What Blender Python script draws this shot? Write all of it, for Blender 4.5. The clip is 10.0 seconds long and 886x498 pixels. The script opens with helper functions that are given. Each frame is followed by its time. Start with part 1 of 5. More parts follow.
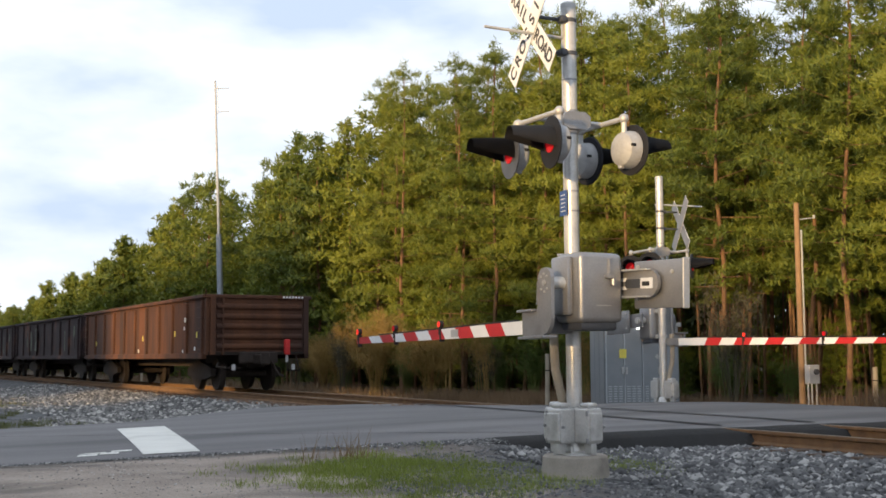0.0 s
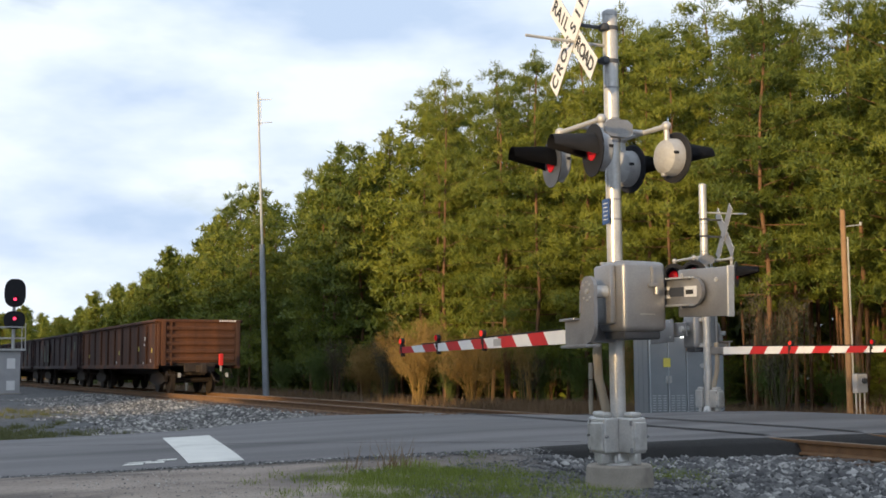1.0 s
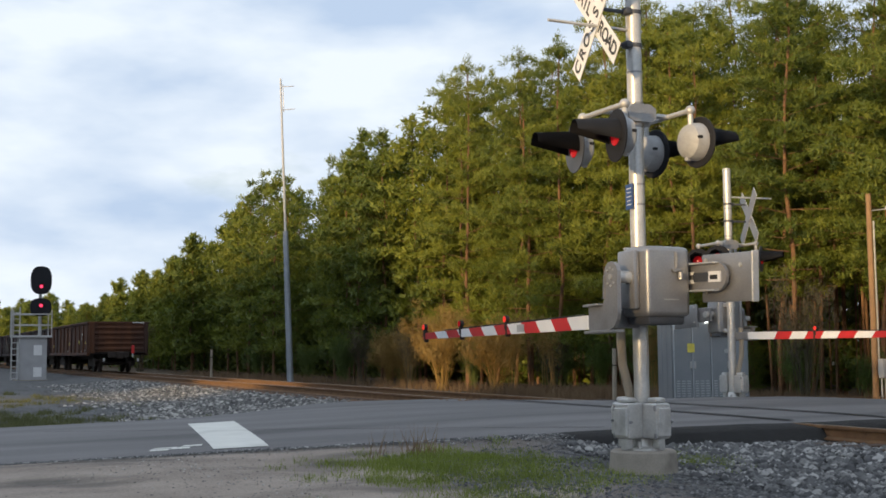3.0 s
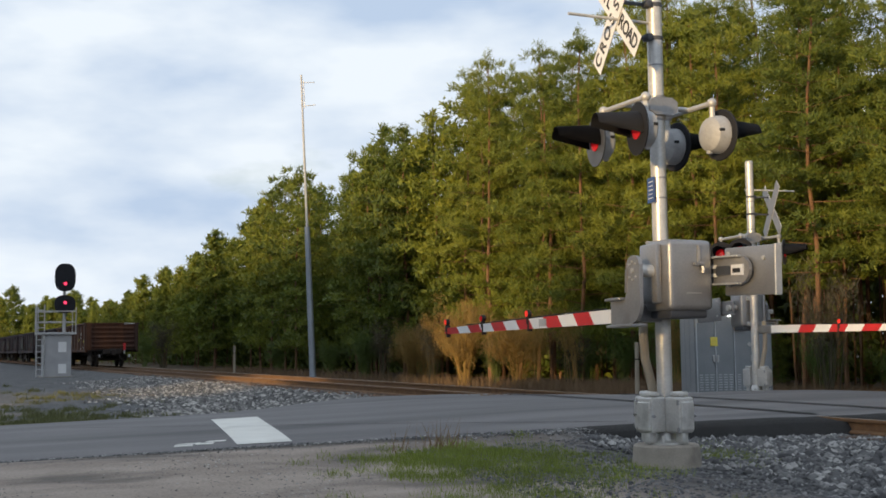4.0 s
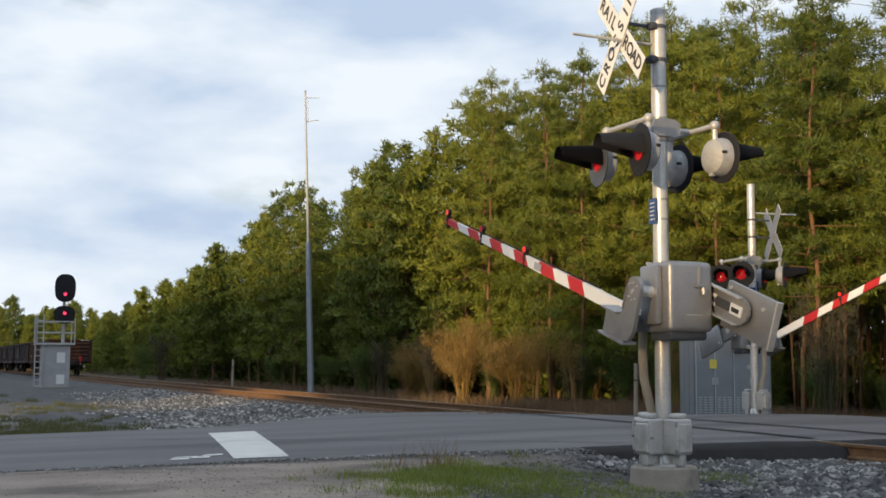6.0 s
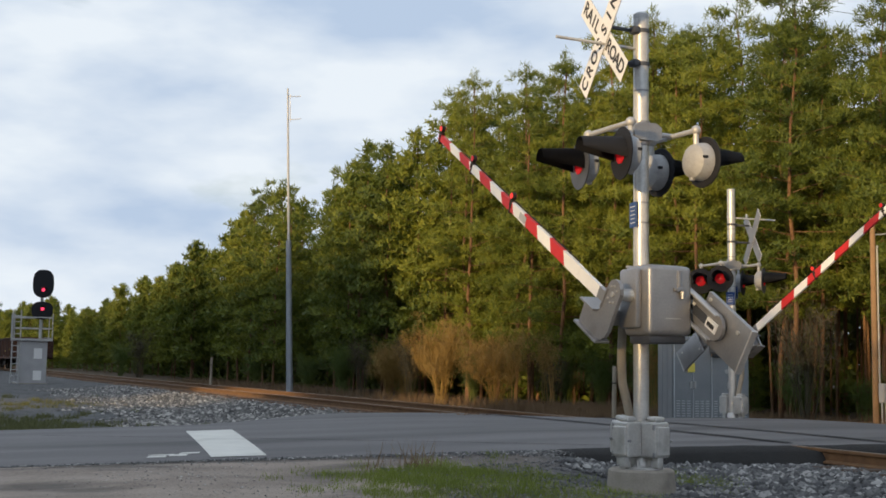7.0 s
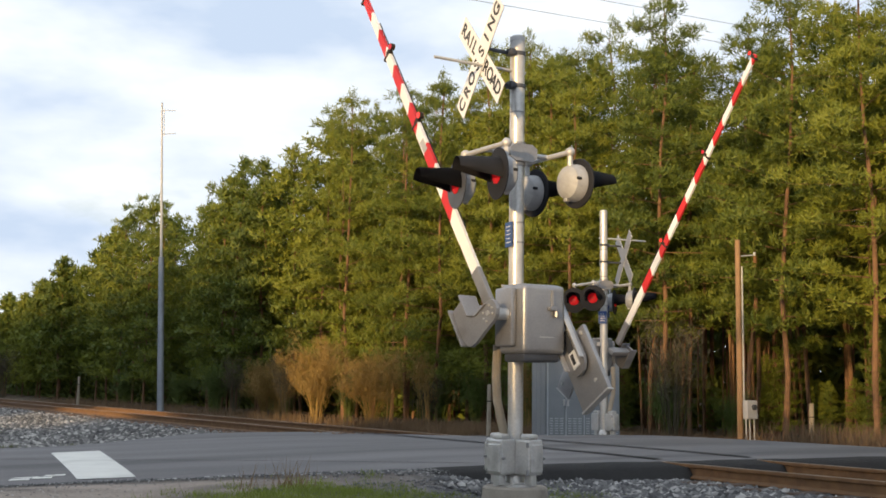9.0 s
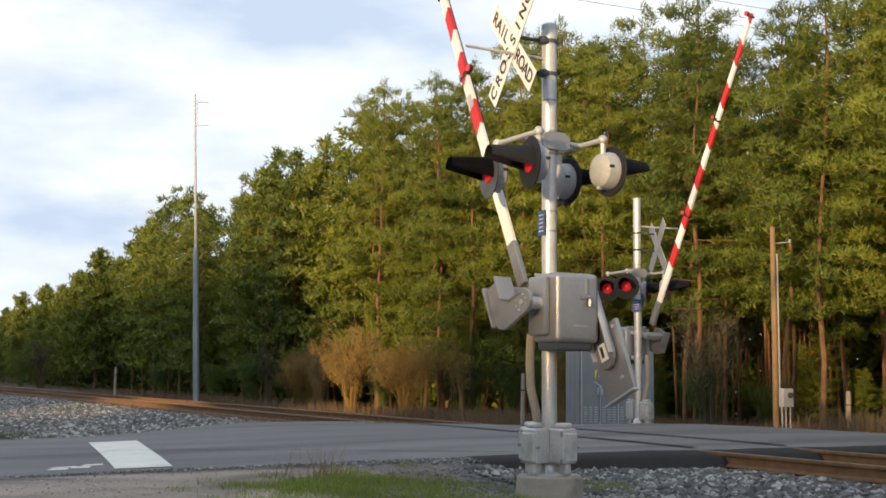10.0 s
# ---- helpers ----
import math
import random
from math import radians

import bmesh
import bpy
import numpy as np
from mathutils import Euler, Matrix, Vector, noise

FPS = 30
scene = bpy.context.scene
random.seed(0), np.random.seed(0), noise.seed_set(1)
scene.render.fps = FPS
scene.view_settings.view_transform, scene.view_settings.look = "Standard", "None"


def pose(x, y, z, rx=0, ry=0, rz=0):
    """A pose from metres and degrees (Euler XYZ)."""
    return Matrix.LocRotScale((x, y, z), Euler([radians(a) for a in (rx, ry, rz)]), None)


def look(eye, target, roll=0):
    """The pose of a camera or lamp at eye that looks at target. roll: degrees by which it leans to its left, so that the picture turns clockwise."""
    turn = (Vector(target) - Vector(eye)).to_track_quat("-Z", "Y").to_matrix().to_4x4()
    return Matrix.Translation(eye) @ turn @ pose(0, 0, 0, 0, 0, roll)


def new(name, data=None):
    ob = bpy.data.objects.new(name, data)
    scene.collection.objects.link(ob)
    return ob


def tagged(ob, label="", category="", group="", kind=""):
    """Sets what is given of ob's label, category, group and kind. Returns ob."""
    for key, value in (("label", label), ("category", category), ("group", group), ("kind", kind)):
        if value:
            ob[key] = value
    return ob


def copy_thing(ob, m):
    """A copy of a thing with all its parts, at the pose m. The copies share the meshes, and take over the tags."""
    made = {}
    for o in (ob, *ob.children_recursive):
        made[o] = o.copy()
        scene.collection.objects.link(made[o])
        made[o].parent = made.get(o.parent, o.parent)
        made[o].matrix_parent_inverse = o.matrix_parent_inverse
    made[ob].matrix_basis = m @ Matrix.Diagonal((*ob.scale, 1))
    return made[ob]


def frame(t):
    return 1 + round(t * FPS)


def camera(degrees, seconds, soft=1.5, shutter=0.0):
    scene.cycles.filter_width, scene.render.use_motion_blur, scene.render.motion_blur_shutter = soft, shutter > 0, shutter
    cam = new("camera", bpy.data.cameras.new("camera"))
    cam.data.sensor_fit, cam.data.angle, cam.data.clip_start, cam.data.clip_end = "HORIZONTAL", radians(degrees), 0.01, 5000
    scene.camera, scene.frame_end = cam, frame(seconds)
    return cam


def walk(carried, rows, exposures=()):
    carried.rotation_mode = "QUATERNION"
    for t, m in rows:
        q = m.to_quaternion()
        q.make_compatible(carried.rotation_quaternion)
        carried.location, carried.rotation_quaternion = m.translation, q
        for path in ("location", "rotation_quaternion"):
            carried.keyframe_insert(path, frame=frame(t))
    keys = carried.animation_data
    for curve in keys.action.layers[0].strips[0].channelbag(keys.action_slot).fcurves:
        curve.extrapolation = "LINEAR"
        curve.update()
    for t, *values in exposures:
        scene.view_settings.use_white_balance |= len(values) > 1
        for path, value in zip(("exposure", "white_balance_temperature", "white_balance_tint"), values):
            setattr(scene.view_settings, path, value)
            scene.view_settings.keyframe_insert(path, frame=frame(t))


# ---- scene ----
# ---- camera ----
cam = camera(41.3, 10.0, soft=1.7)
EYE = (-11.0, 0.0, 0.92)
TURN = -28.7
# seconds, turn to the left, tilt up, lean (degrees)
CAM = [
    (0.0, -0.00, 5.20, -0.32), (0.5, 1.37, 5.46, -0.34), (1.0, 2.06, 5.66, -0.40), (1.5, 1.58, 5.10, -0.31),
    (2.0, 1.74, 4.54, -0.34), (2.5, 2.91, 4.82, -0.62), (2.7, 3.01, 5.01, -0.54), (3.8, 4.05, 4.73, -0.80),
    (4.0, 4.24, 4.75, -0.79), (4.5, 4.09, 4.98, -0.38), (5.0, 3.82, 5.27, -0.09), (5.5, 3.93, 5.37, 0.06),
    (5.7, 4.14, 5.46, 0.12), (6.8, 3.95, 5.85, 0.70), (7.0, 3.33, 5.64, 0.93), (7.2, 2.17, 5.83, 0.92),
    (7.5, 0.06, 6.32, 1.10), (7.8, -2.18, 6.50, 0.91), (8.0, -3.16, 6.72, 1.05), (8.5, -3.03, 6.80, 0.72),
    (9.0, -2.69, 6.62, 0.76), (9.5, -1.76, 6.40, 0.61), (10.0, -1.09, 6.08, 0.54),
]
walk(cam, [(t, pose(*EYE, 90 + p, 0, TURN + y) @ pose(0, 0, 0, 0, 0, r)) for t, y, p, r in CAM],
     exposures=[(0.0, 0.25, 6450, 8), (0.6, 0.16, 6200, 7), (2.5, 0.0, 6180, 6), (4.0, -0.08, 6300, 6), (5.5, -0.05, 6300, 6), (7.0, -0.16, 6300, 6), (7.7, 0.0, 6450, 6), (9.0, 0.16, 6550, 7), (10.0, 0.16, 6550, 7)])

# ---- world and sun ----
SUN_TO = Vector((-0.86, -0.51, 0.0)).normalized()
SUN_ELEV = radians(6)
world = bpy.data.worlds.new("sky")
scene.world = world
world.use_nodes = True
nt = world.node_tree
nt.nodes.clear()
w_out = nt.nodes.new("ShaderNodeOutputWorld")
w_bg = nt.nodes.new("ShaderNodeBackground")
w_sky = nt.nodes.new("ShaderNodeTexSky")
w_sky.sky_type = "NISHITA"
w_sky.sun_disc = False
w_sky.sun_elevation = SUN_ELEV
w_sky.sun_rotation = math.atan2(SUN_TO.x, SUN_TO.y)
w_dim = nt.nodes.new("ShaderNodeMixRGB")
w_dim.blend_type = "MULTIPLY"
w_dim.inputs[0].default_value = 1.0
w_dim.inputs[2].default_value = (0.13, 0.13, 0.13, 1)
w_co = nt.nodes.new("ShaderNodeTexCoord")
w_map = nt.nodes.new("ShaderNodeMapping")
w_map.inputs["Scale"].default_value = (1.0, 1.0, 2.6)
w_n1 = nt.nodes.new("ShaderNodeTexNoise")
w_n1.inputs["Scale"].default_value = 3.2
w_n1.inputs["Detail"].default_value = 6
w_n1.inputs["Roughness"].default_value = 0.55
w_r1 = nt.nodes.new("ShaderNodeValToRGB")
w_r1.color_ramp.elements[0].position = 0.18
w_r1.color_ramp.elements[1].position = 0.40
w_n2 = nt.nodes.new("ShaderNodeTexNoise")
w_n2.inputs["Scale"].default_value = 5.0
w_n2.inputs["Detail"].default_value = 5
w_r2 = nt.nodes.new("ShaderNodeValToRGB")
w_r2.color_ramp.elements[0].position = 0.36
w_r2.color_ramp.elements[0].color = (0.56, 0.66, 0.84, 1)
w_r2.color_ramp.elements[1].position = 0.64
w_r2.color_ramp.elements[1].color = (0.94, 0.97, 1.03, 1)
w_mix = nt.nodes.new("ShaderNodeMixRGB")
for a, b in ((w_sky.outputs[0], w_dim.inputs[1]), (w_co.outputs["Generated"], w_map.inputs[0]), (w_map.outputs[0], w_n1.inputs[0]),
             (w_map.outputs[0], w_n2.inputs[0]), (w_n1.outputs[0], w_r1.inputs[0]), (w_n2.outputs[0], w_r2.inputs[0]),
             (w_r1.outputs[0], w_mix.inputs[0]), (w_dim.outputs[0], w_mix.inputs[1]), (w_r2.outputs[0], w_mix.inputs[2]),
             (w_mix.outputs[0], w_bg.inputs[0]), (w_bg.outputs[0], w_out.inputs[0])):
    nt.links.new(a, b)
w_bg.inputs[1].default_value = 1.02

sun = new("sun", bpy.data.lights.new("sun", "SUN"))
sun.data.energy = 5.0
sun.data.angle = radians(3)
sun.data.color = (1.0, 0.67, 0.33)
_s = SUN_TO * math.cos(SUN_ELEV) + Vector((0, 0, math.sin(SUN_ELEV)))
sun.matrix_world = look(_s * 50, (0, 0, 0))

# ---- materials ----
def mat(name, a, b=None, rough=0.8, metal=0.0, scale=8.0, fine=60.0, bump=0.3, spots=None, spot_at=0.62, emit=None, dist=0.02, stretch=None):
    """Two colours mixed by coarse and fine noise, an optional third in spots, and fine relief."""
    m = bpy.data.materials.new(name)
    m.use_nodes = True
    n, l = m.node_tree.nodes, m.node_tree.links
    bsdf = n["Principled BSDF"]
    b = b or tuple(c * 0.7 for c in a)
    co = n.new("ShaderNodeTexCoord")
    n1 = n.new("ShaderNodeTexNoise")
    n1.inputs["Scale"].default_value, n1.inputs["Detail"].default_value = scale, 6
    n2 = n.new("ShaderNodeTexNoise")
    n2.inputs["Scale"].default_value, n2.inputs["Detail"].default_value = fine, 4
    add = n.new("ShaderNodeMath")
    add.operation = "MULTIPLY_ADD"
    add.inputs[1].default_value = 0.45
    sub = n.new("ShaderNodeMath")
    sub.operation = "MULTIPLY_ADD"
    sub.inputs[1].default_value, sub.inputs[2].default_value = 0.75, -0.10
    ramp = n.new("ShaderNodeValToRGB")
    ramp.color_ramp.elements[0].position, ramp.color_ramp.elements[1].position = 0.33, 0.68
    ramp.color_ramp.elements[0].color, ramp.color_ramp.elements[1].color = (*a, 1), (*b, 1)
    coords = co.outputs["Object"]
    if stretch:
        mp = n.new("ShaderNodeMapping")
        mp.inputs["Scale"].default_value = stretch
        l.new(coords, mp.inputs[0])
        coords = mp.outputs[0]
    l.new(coords, n1.inputs["Vector"])
    l.new(co.outputs["Object"], n2.inputs["Vector"])
    l.new(n1.outputs[0], sub.inputs[0])
    l.new(n2.outputs[0], add.inputs[0])
    l.new(sub.outputs[0], add.inputs[2])
    l.new(add.outputs[0], ramp.inputs[0])
    colour = ramp.outputs[0]
    if spots:
        n3 = n.new("ShaderNodeTexNoise")
        n3.inputs["Scale"].default_value, n3.inputs["Detail"].default_value = scale * 0.45, 8
        l.new(coords, n3.inputs["Vector"])
        r3 = n.new("ShaderNodeValToRGB")
        r3.color_ramp.elements[0].position, r3.color_ramp.elements[1].position = spot_at - 0.06, spot_at + 0.06
        l.new(n3.outputs[0], r3.inputs[0])
        mx = n.new("ShaderNodeMixRGB")
        mx.inputs[2].default_value = (*spots, 1)
        l.new(r3.outputs[0], mx.inputs[0])
        l.new(colour, mx.inputs[1])
        colour = mx.outputs[0]
    l.new(colour, bsdf.inputs["Base Color"])
    bsdf.inputs["Roughness"].default_value, bsdf.inputs["Metallic"].default_value = rough, metal
    if bump:
        bp = n.new("ShaderNodeBump")
        bp.inputs["Strength"].default_value, bp.inputs["Distance"].default_value = bump, dist
        l.new(add.outputs[0], bp.inputs["Height"])
        l.new(bp.outputs[0], bsdf.inputs["Normal"])
    if emit:
        bsdf.inputs["Emission Color"].default_value, bsdf.inputs["Emission Strength"].default_value = (*emit[0], 1), emit[1]
    return m


def island_mat(name, cols, rough=0.7, translucent=0.0, piece=0.35, patch=0.7, whole=0.35, start=-0.20):
    """Each loose piece of a mesh takes its own colour from a ramp."""
    m = bpy.data.materials.new(name)
    m.use_nodes = True
    n, l = m.node_tree.nodes, m.node_tree.links
    bsdf = n["Principled BSDF"]
    geo = n.new("ShaderNodeNewGeometry")
    info = n.new("ShaderNodeObjectInfo")
    co = n.new("ShaderNodeTexCoord")
    nz = n.new("ShaderNodeTexNoise")
    nz.inputs["Scale"].default_value = 0.9
    l.new(co.outputs["Object"], nz.inputs["Vector"])
    a1 = n.new("ShaderNodeMath")
    a1.operation = "MULTIPLY_ADD"
    a1.inputs[1].default_value = piece
    a2 = n.new("ShaderNodeMath")
    a2.operation = "MULTIPLY_ADD"
    a2.inputs[1].default_value = whole
    a3 = n.new("ShaderNodeMath")
    a3.operation = "MULTIPLY_ADD"
    a3.inputs[1].default_value, a3.inputs[2].default_value = patch, start
    l.new(nz.outputs[0], a3.inputs[0])
    l.new(geo.outputs["Random Per Island"], a1.inputs[0])
    l.new(a3.outputs[0], a1.inputs[2])
    l.new(info.outputs["Random"], a2.inputs[0])
    l.new(a1.outputs[0], a2.inputs[2])
    ramp = n.new("ShaderNodeValToRGB")
    els = ramp.color_ramp.elements
    els[0].color, els[1].color = (*cols[0], 1), (*cols[-1], 1)
    for i, c in enumerate(cols[1:-1]):
        els.new((i + 1) / (len(cols) - 1)).color = (*c, 1)
    l.new(a2.outputs[0], ramp.inputs[0])
    l.new(ramp.outputs[0], bsdf.inputs["Base Color"])
    bsdf.inputs["Roughness"].default_value = rough
    if translucent:
        tr = n.new("ShaderNodeBsdfTranslucent")
        l.new(ramp.outputs[0], tr.inputs[0])
        mx = n.new("ShaderNodeMixShader")
        mx.inputs[0].default_value = translucent
        l.new(bsdf.outputs[0], mx.inputs[1])
        l.new(tr.outputs[0], mx.inputs[2])
        l.new(mx.outputs[0], n["Material Output"].inputs[0])
    return m


GALV = mat("galvanised_steel", (0.62, 0.61, 0.59), (0.47, 0.465, 0.455), 0.38, 0.4, 5, 40, 0.06, spots=(0.34, 0.33, 0.31), spot_at=0.66)
ALU = mat("painted_aluminium", (0.33, 0.33, 0.335), (0.26, 0.26, 0.27), 0.38, 0.55, 4, 50, 0.05, spots=(0.22, 0.215, 0.21), spot_at=0.68)
ALU_LIGHT = mat("cast_aluminium", (0.52, 0.52, 0.52), (0.40, 0.40, 0.40), 0.5, 0.4, 6, 50, 0.06)
HOUSING = mat("lamp_housing_grey", (0.40, 0.405, 0.415), (0.31, 0.315, 0.325), 0.6, 0.15, 6, 50, 0.08, spots=(0.25, 0.25, 0.25), spot_at=0.66)
BLACK = mat("black_paint", (0.005, 0.006, 0.010), (0.008, 0.009, 0.014), 0.8, 0, 6, 60, 0.05)
GREYBACK = mat("dark_grey_paint", (0.07, 0.076, 0.09), (0.05, 0.055, 0.067), 0.5, 0.1, 6, 60, 0.05)
CONCRETE = mat("concrete", (0.36, 0.32, 0.27), (0.26, 0.235, 0.20), 0.9, 0, 5, 70, 0.4, spots=(0.18, 0.16, 0.14), spot_at=0.64)
WHITE = mat("white_sheeting", (0.80, 0.80, 0.80), (0.70, 0.70, 0.70), 0.5, 0, 3, 50, 0.03)
RED = mat("red_sheeting", (0.55, 0.02, 0.02), (0.42, 0.02, 0.02), 0.5, 0, 3, 50, 0.03)
INK = mat("black_lettering", (0.02, 0.02, 0.02), (0.03, 0.03, 0.03), 0.6, 0, 9, 60, 0)
LENS = mat("red_lens", (0.45, 0.01, 0.015), (0.35, 0.01, 0.015), 0.2, 0, 30, 90, 0.1, emit=((1.0, 0.02, 0.03), 0.14))
LAMP = mat("lit_red_lamp", (0.6, 0.02, 0.02), (0.5, 0.02, 0.02), 0.25, 0, 30, 90, 0, emit=((1.0, 0.06, 0.03), 0.6))
SIGNAL_RED = mat("lit_signal_lamp", (0.6, 0.02, 0.05), (0.5, 0.02, 0.05), 0.25, 0, 30, 90, 0, emit=((1.0, 0.05, 0.13), 2.0))
WHITE_LAMP = mat("lit_white_lamp", (0.9, 0.9, 0.9), None, 0.3, 0, 30, 90, 0, emit=((1, 0.97, 0.9), 3.0))
BLUE = mat("blue_sign", (0.025, 0.07, 0.24), (0.02, 0.06, 0.20), 0.5, 0, 6, 60, 0)
RUST = mat("rusty_rail", (0.215, 0.118, 0.052), (0.125, 0.068, 0.034), 0.85, 0.1, 7, 90, 0.3)
RAILTOP = mat("worn_rail_head", (0.30, 0.24, 0.19), (0.22, 0.17, 0.13), 0.45, 0.6, 7, 90, 0.1)
TIE = mat("weathered_tie", (0.085, 0.052, 0.033), (0.05, 0.034, 0.024), 0.95, 0, 5, 40, 0.5)
ASPHALT = mat("worn_asphalt", (0.175, 0.167, 0.168), (0.105, 0.101, 0.103), 0.85, 0, 0.9, 70, 0.5, spots=(0.09, 0.087, 0.088), spot_at=0.58, dist=0.012, stretch=(0.22, 1.6, 1.0))
ASPHALT_DARK = mat("near_black_asphalt", (0.020, 0.019, 0.019), (0.013, 0.0125, 0.0125), 0.95, 0, 4, 60, 0.8)
RUBBER = mat("flangeway_rubber", (0.018, 0.018, 0.018), (0.03, 0.03, 0.03), 0.9, 0, 8, 60, 0.2)
PAINT = mat("road_paint", (0.72, 0.71, 0.66), (0.60, 0.59, 0.55), 0.8, 0, 2.2, 70, 0.2, spots=(0.50, 0.49, 0.45), spot_at=0.63, dist=0.006)
CABINET = mat("cabinet_steel", (0.26, 0.28, 0.30), (0.21, 0.228, 0.245), 0.45, 0.4, 2, 40, 0.05)
CABINET_LIGHT = mat("cabinet_trim", (0.52, 0.55, 0.58), (0.45, 0.48, 0.51), 0.45, 0.4, 2, 40, 0.05)
SIGNAL_GREY = mat("signal_house_paint", (0.42, 0.42, 0.43), (0.33, 0.33, 0.34), 0.6, 0.1, 2, 40, 0.05)
YELLOW = mat("yellow_notice", (0.75, 0.66, 0.12), (0.65, 0.56, 0.1), 0.6, 0, 8, 60, 0)
WOOD = mat("weathered_pole_wood", (0.33, 0.20, 0.10), (0.23, 0.14, 0.075), 0.9, 0, 3, 50, 0.4)
OLDWOOD = mat("grey_post_wood", (0.36, 0.31, 0.24), (0.27, 0.23, 0.18), 0.9, 0, 3, 50, 0.4)
ANTENNA = mat("antenna_steel", (0.34, 0.37, 0.42), (0.28, 0.31, 0.36), 0.5, 0.5, 3, 30, 0.05)
GOND = mat("rusty_gondola_paint", (0.135, 0.050, 0.019), (0.040, 0.017, 0.011), 0.85, 0.05, 2.4, 30, 0.3, spots=(0.045, 0.021, 0.015), spot_at=0.57, stretch=(1.0, 1.0, 0.16))
GOND_DARK = mat("dark_gondola_paint", (0.036, 0.020, 0.021), (0.022, 0.014, 0.015), 0.85, 0.05, 1.6, 30, 0.3, spots=(0.10, 0.045, 0.03), spot_at=0.60)
UNDER = mat("greasy_steel", (0.045, 0.032, 0.026), (0.028, 0.022, 0.019), 0.8, 0.3, 6, 40, 0.3)
BARK = mat("pine_bark", (0.23, 0.125, 0.065), (0.11, 0.064, 0.038), 0.95, 0, 2.2, 14, 0.7, dist=0.05)
NEEDLE = island_mat("pine_needles", [(0.046, 0.070, 0.010), (0.098, 0.134, 0.015), (0.195, 0.220, 0.020), (0.30, 0.305, 0.032)], 0.65, 0.22)
BROADLEAF = island_mat("spring_leaves", [(0.05, 0.085, 0.014), (0.10, 0.145, 0.024), (0.17, 0.20, 0.05)], 0.6, 0.25)
TWIG = island_mat("dry_twigs", [(0.18, 0.115, 0.03), (0.30, 0.195, 0.055), (0.42, 0.285, 0.09)], 0.85, 0.15)
TWIG_GREY = island_mat("bare_twigs", [(0.045, 0.041, 0.024), (0.082, 0.070, 0.040), (0.125, 0.102, 0.058)], 0.9, 0.0)
DRYGRASS = island_mat("dry_grass", [(0.10, 0.062, 0.036), (0.175, 0.115, 0.062), (0.26, 0.18, 0.10)], 0.9, 0.15)
VERGE = island_mat("olive_verge_grass", [(0.06, 0.072, 0.026), (0.105, 0.115, 0.042), (0.18, 0.18, 0.075)], 0.85, 0.2)
GRASS = island_mat("green_grass", [(0.13, 0.15, 0.038), (0.21, 0.265, 0.045), (0.37, 0.37, 0.10)], 0.8, 0.3)
STONE = island_mat("ballast_stone", [(0.03, 0.03, 0.032), (0.085, 0.085, 0.088), (0.15, 0.148, 0.147), (0.46, 0.45, 0.43)], 0.9, 0.0, 0.85, 0.3, 0.0, -0.08)
STONE_LIGHT = island_mat("pale_ballast_stone", [(0.035, 0.034, 0.034), (0.10, 0.097, 0.094), (0.20, 0.193, 0.185), (0.52, 0.50, 0.46)], 0.9, 0.0, 0.85, 0.3, 0.0, -0.08)
STONE_RUST = island_mat("rust_stained_stone", [(0.05, 0.028, 0.018), (0.10, 0.055, 0.032), (0.16, 0.09, 0.05), (0.20, 0.13, 0.085)], 0.9, 0.0, 0.85, 0.3, 0.0, -0.08)
STONE_DARK = island_mat("dark_gravel", [(0.04, 0.04, 0.044), (0.085, 0.085, 0.09), (0.14, 0.139, 0.142), (0.26, 0.255, 0.25)], 0.9, 0.0, 0.85, 0.3, 0.0, -0.08)


# ---- mesh helpers ----
def box(bm, c, s, rot=None, bevel=0.0, seg=2):
    r = bmesh.ops.create_cube(bm, size=1.0)
    m = Matrix.Translation(c) @ (rot or Matrix()) @ Matrix.Diagonal((*s, 1))
    bmesh.ops.transform(bm, matrix=m, verts=r["verts"])
    if bevel:
        es = {e for v in r["verts"] for e in v.link_edges}
        bmesh.ops.bevel(bm, geom=list(es), offset=bevel, segments=seg, affect="EDGES", profile=0.5)
    return bm


def tube(bm, p0, p1, r0, r1=None, seg=14, caps=True):
    p0, p1 = Vector(p0), Vector(p1)
    r1 = r0 if r1 is None else r1
    r = bmesh.ops.create_cone(bm, cap_ends=caps, segments=seg, radius1=r0, radius2=r1, depth=(p1 - p0).length)
    m = Matrix.Translation((p0 + p1) / 2) @ (p1 - p0).to_track_quat("Z", "Y").to_matrix().to_4x4()
    bmesh.ops.transform(bm, matrix=m, verts=r["verts"])
    return bm


def bent(bm, pts, r, seg=10):
    """A pipe through the points, with round joints."""
    for a, b in zip(pts, pts[1:]):
        tube(bm, a, b, r, r, seg)
    for p in pts[1:-1]:
        s = bmesh.ops.create_uvsphere(bm, u_segments=seg, v_segments=6, radius=r)
        bmesh.ops.translate(bm, vec=p, verts=s["verts"])
    return bm


def prism(bm, outline, axis, lo, hi):
    """An outline of (u, v) points pushed from lo to hi along axis 'x' (u=y, v=z) or 'y' (u=x, v=z)."""
    def at(u, v, w):
        return (w, u, v) if axis == "x" else ((u, w, v) if axis == "y" else (u, v, w))
    a = [bm.verts.new(at(u, v, lo)) for u, v in outline]
    b = [bm.verts.new(at(u, v, hi)) for u, v in outline]
    bm.faces.new(a), bm.faces.new(list(reversed(b)))
    for i in range(len(a)):
        j = (i + 1) % len(a)
        bm.faces.new((a[i], b[i], b[j], a[j]))
    bmesh.ops.recalc_face_normals(bm, faces=bm.faces[:])
    return bm


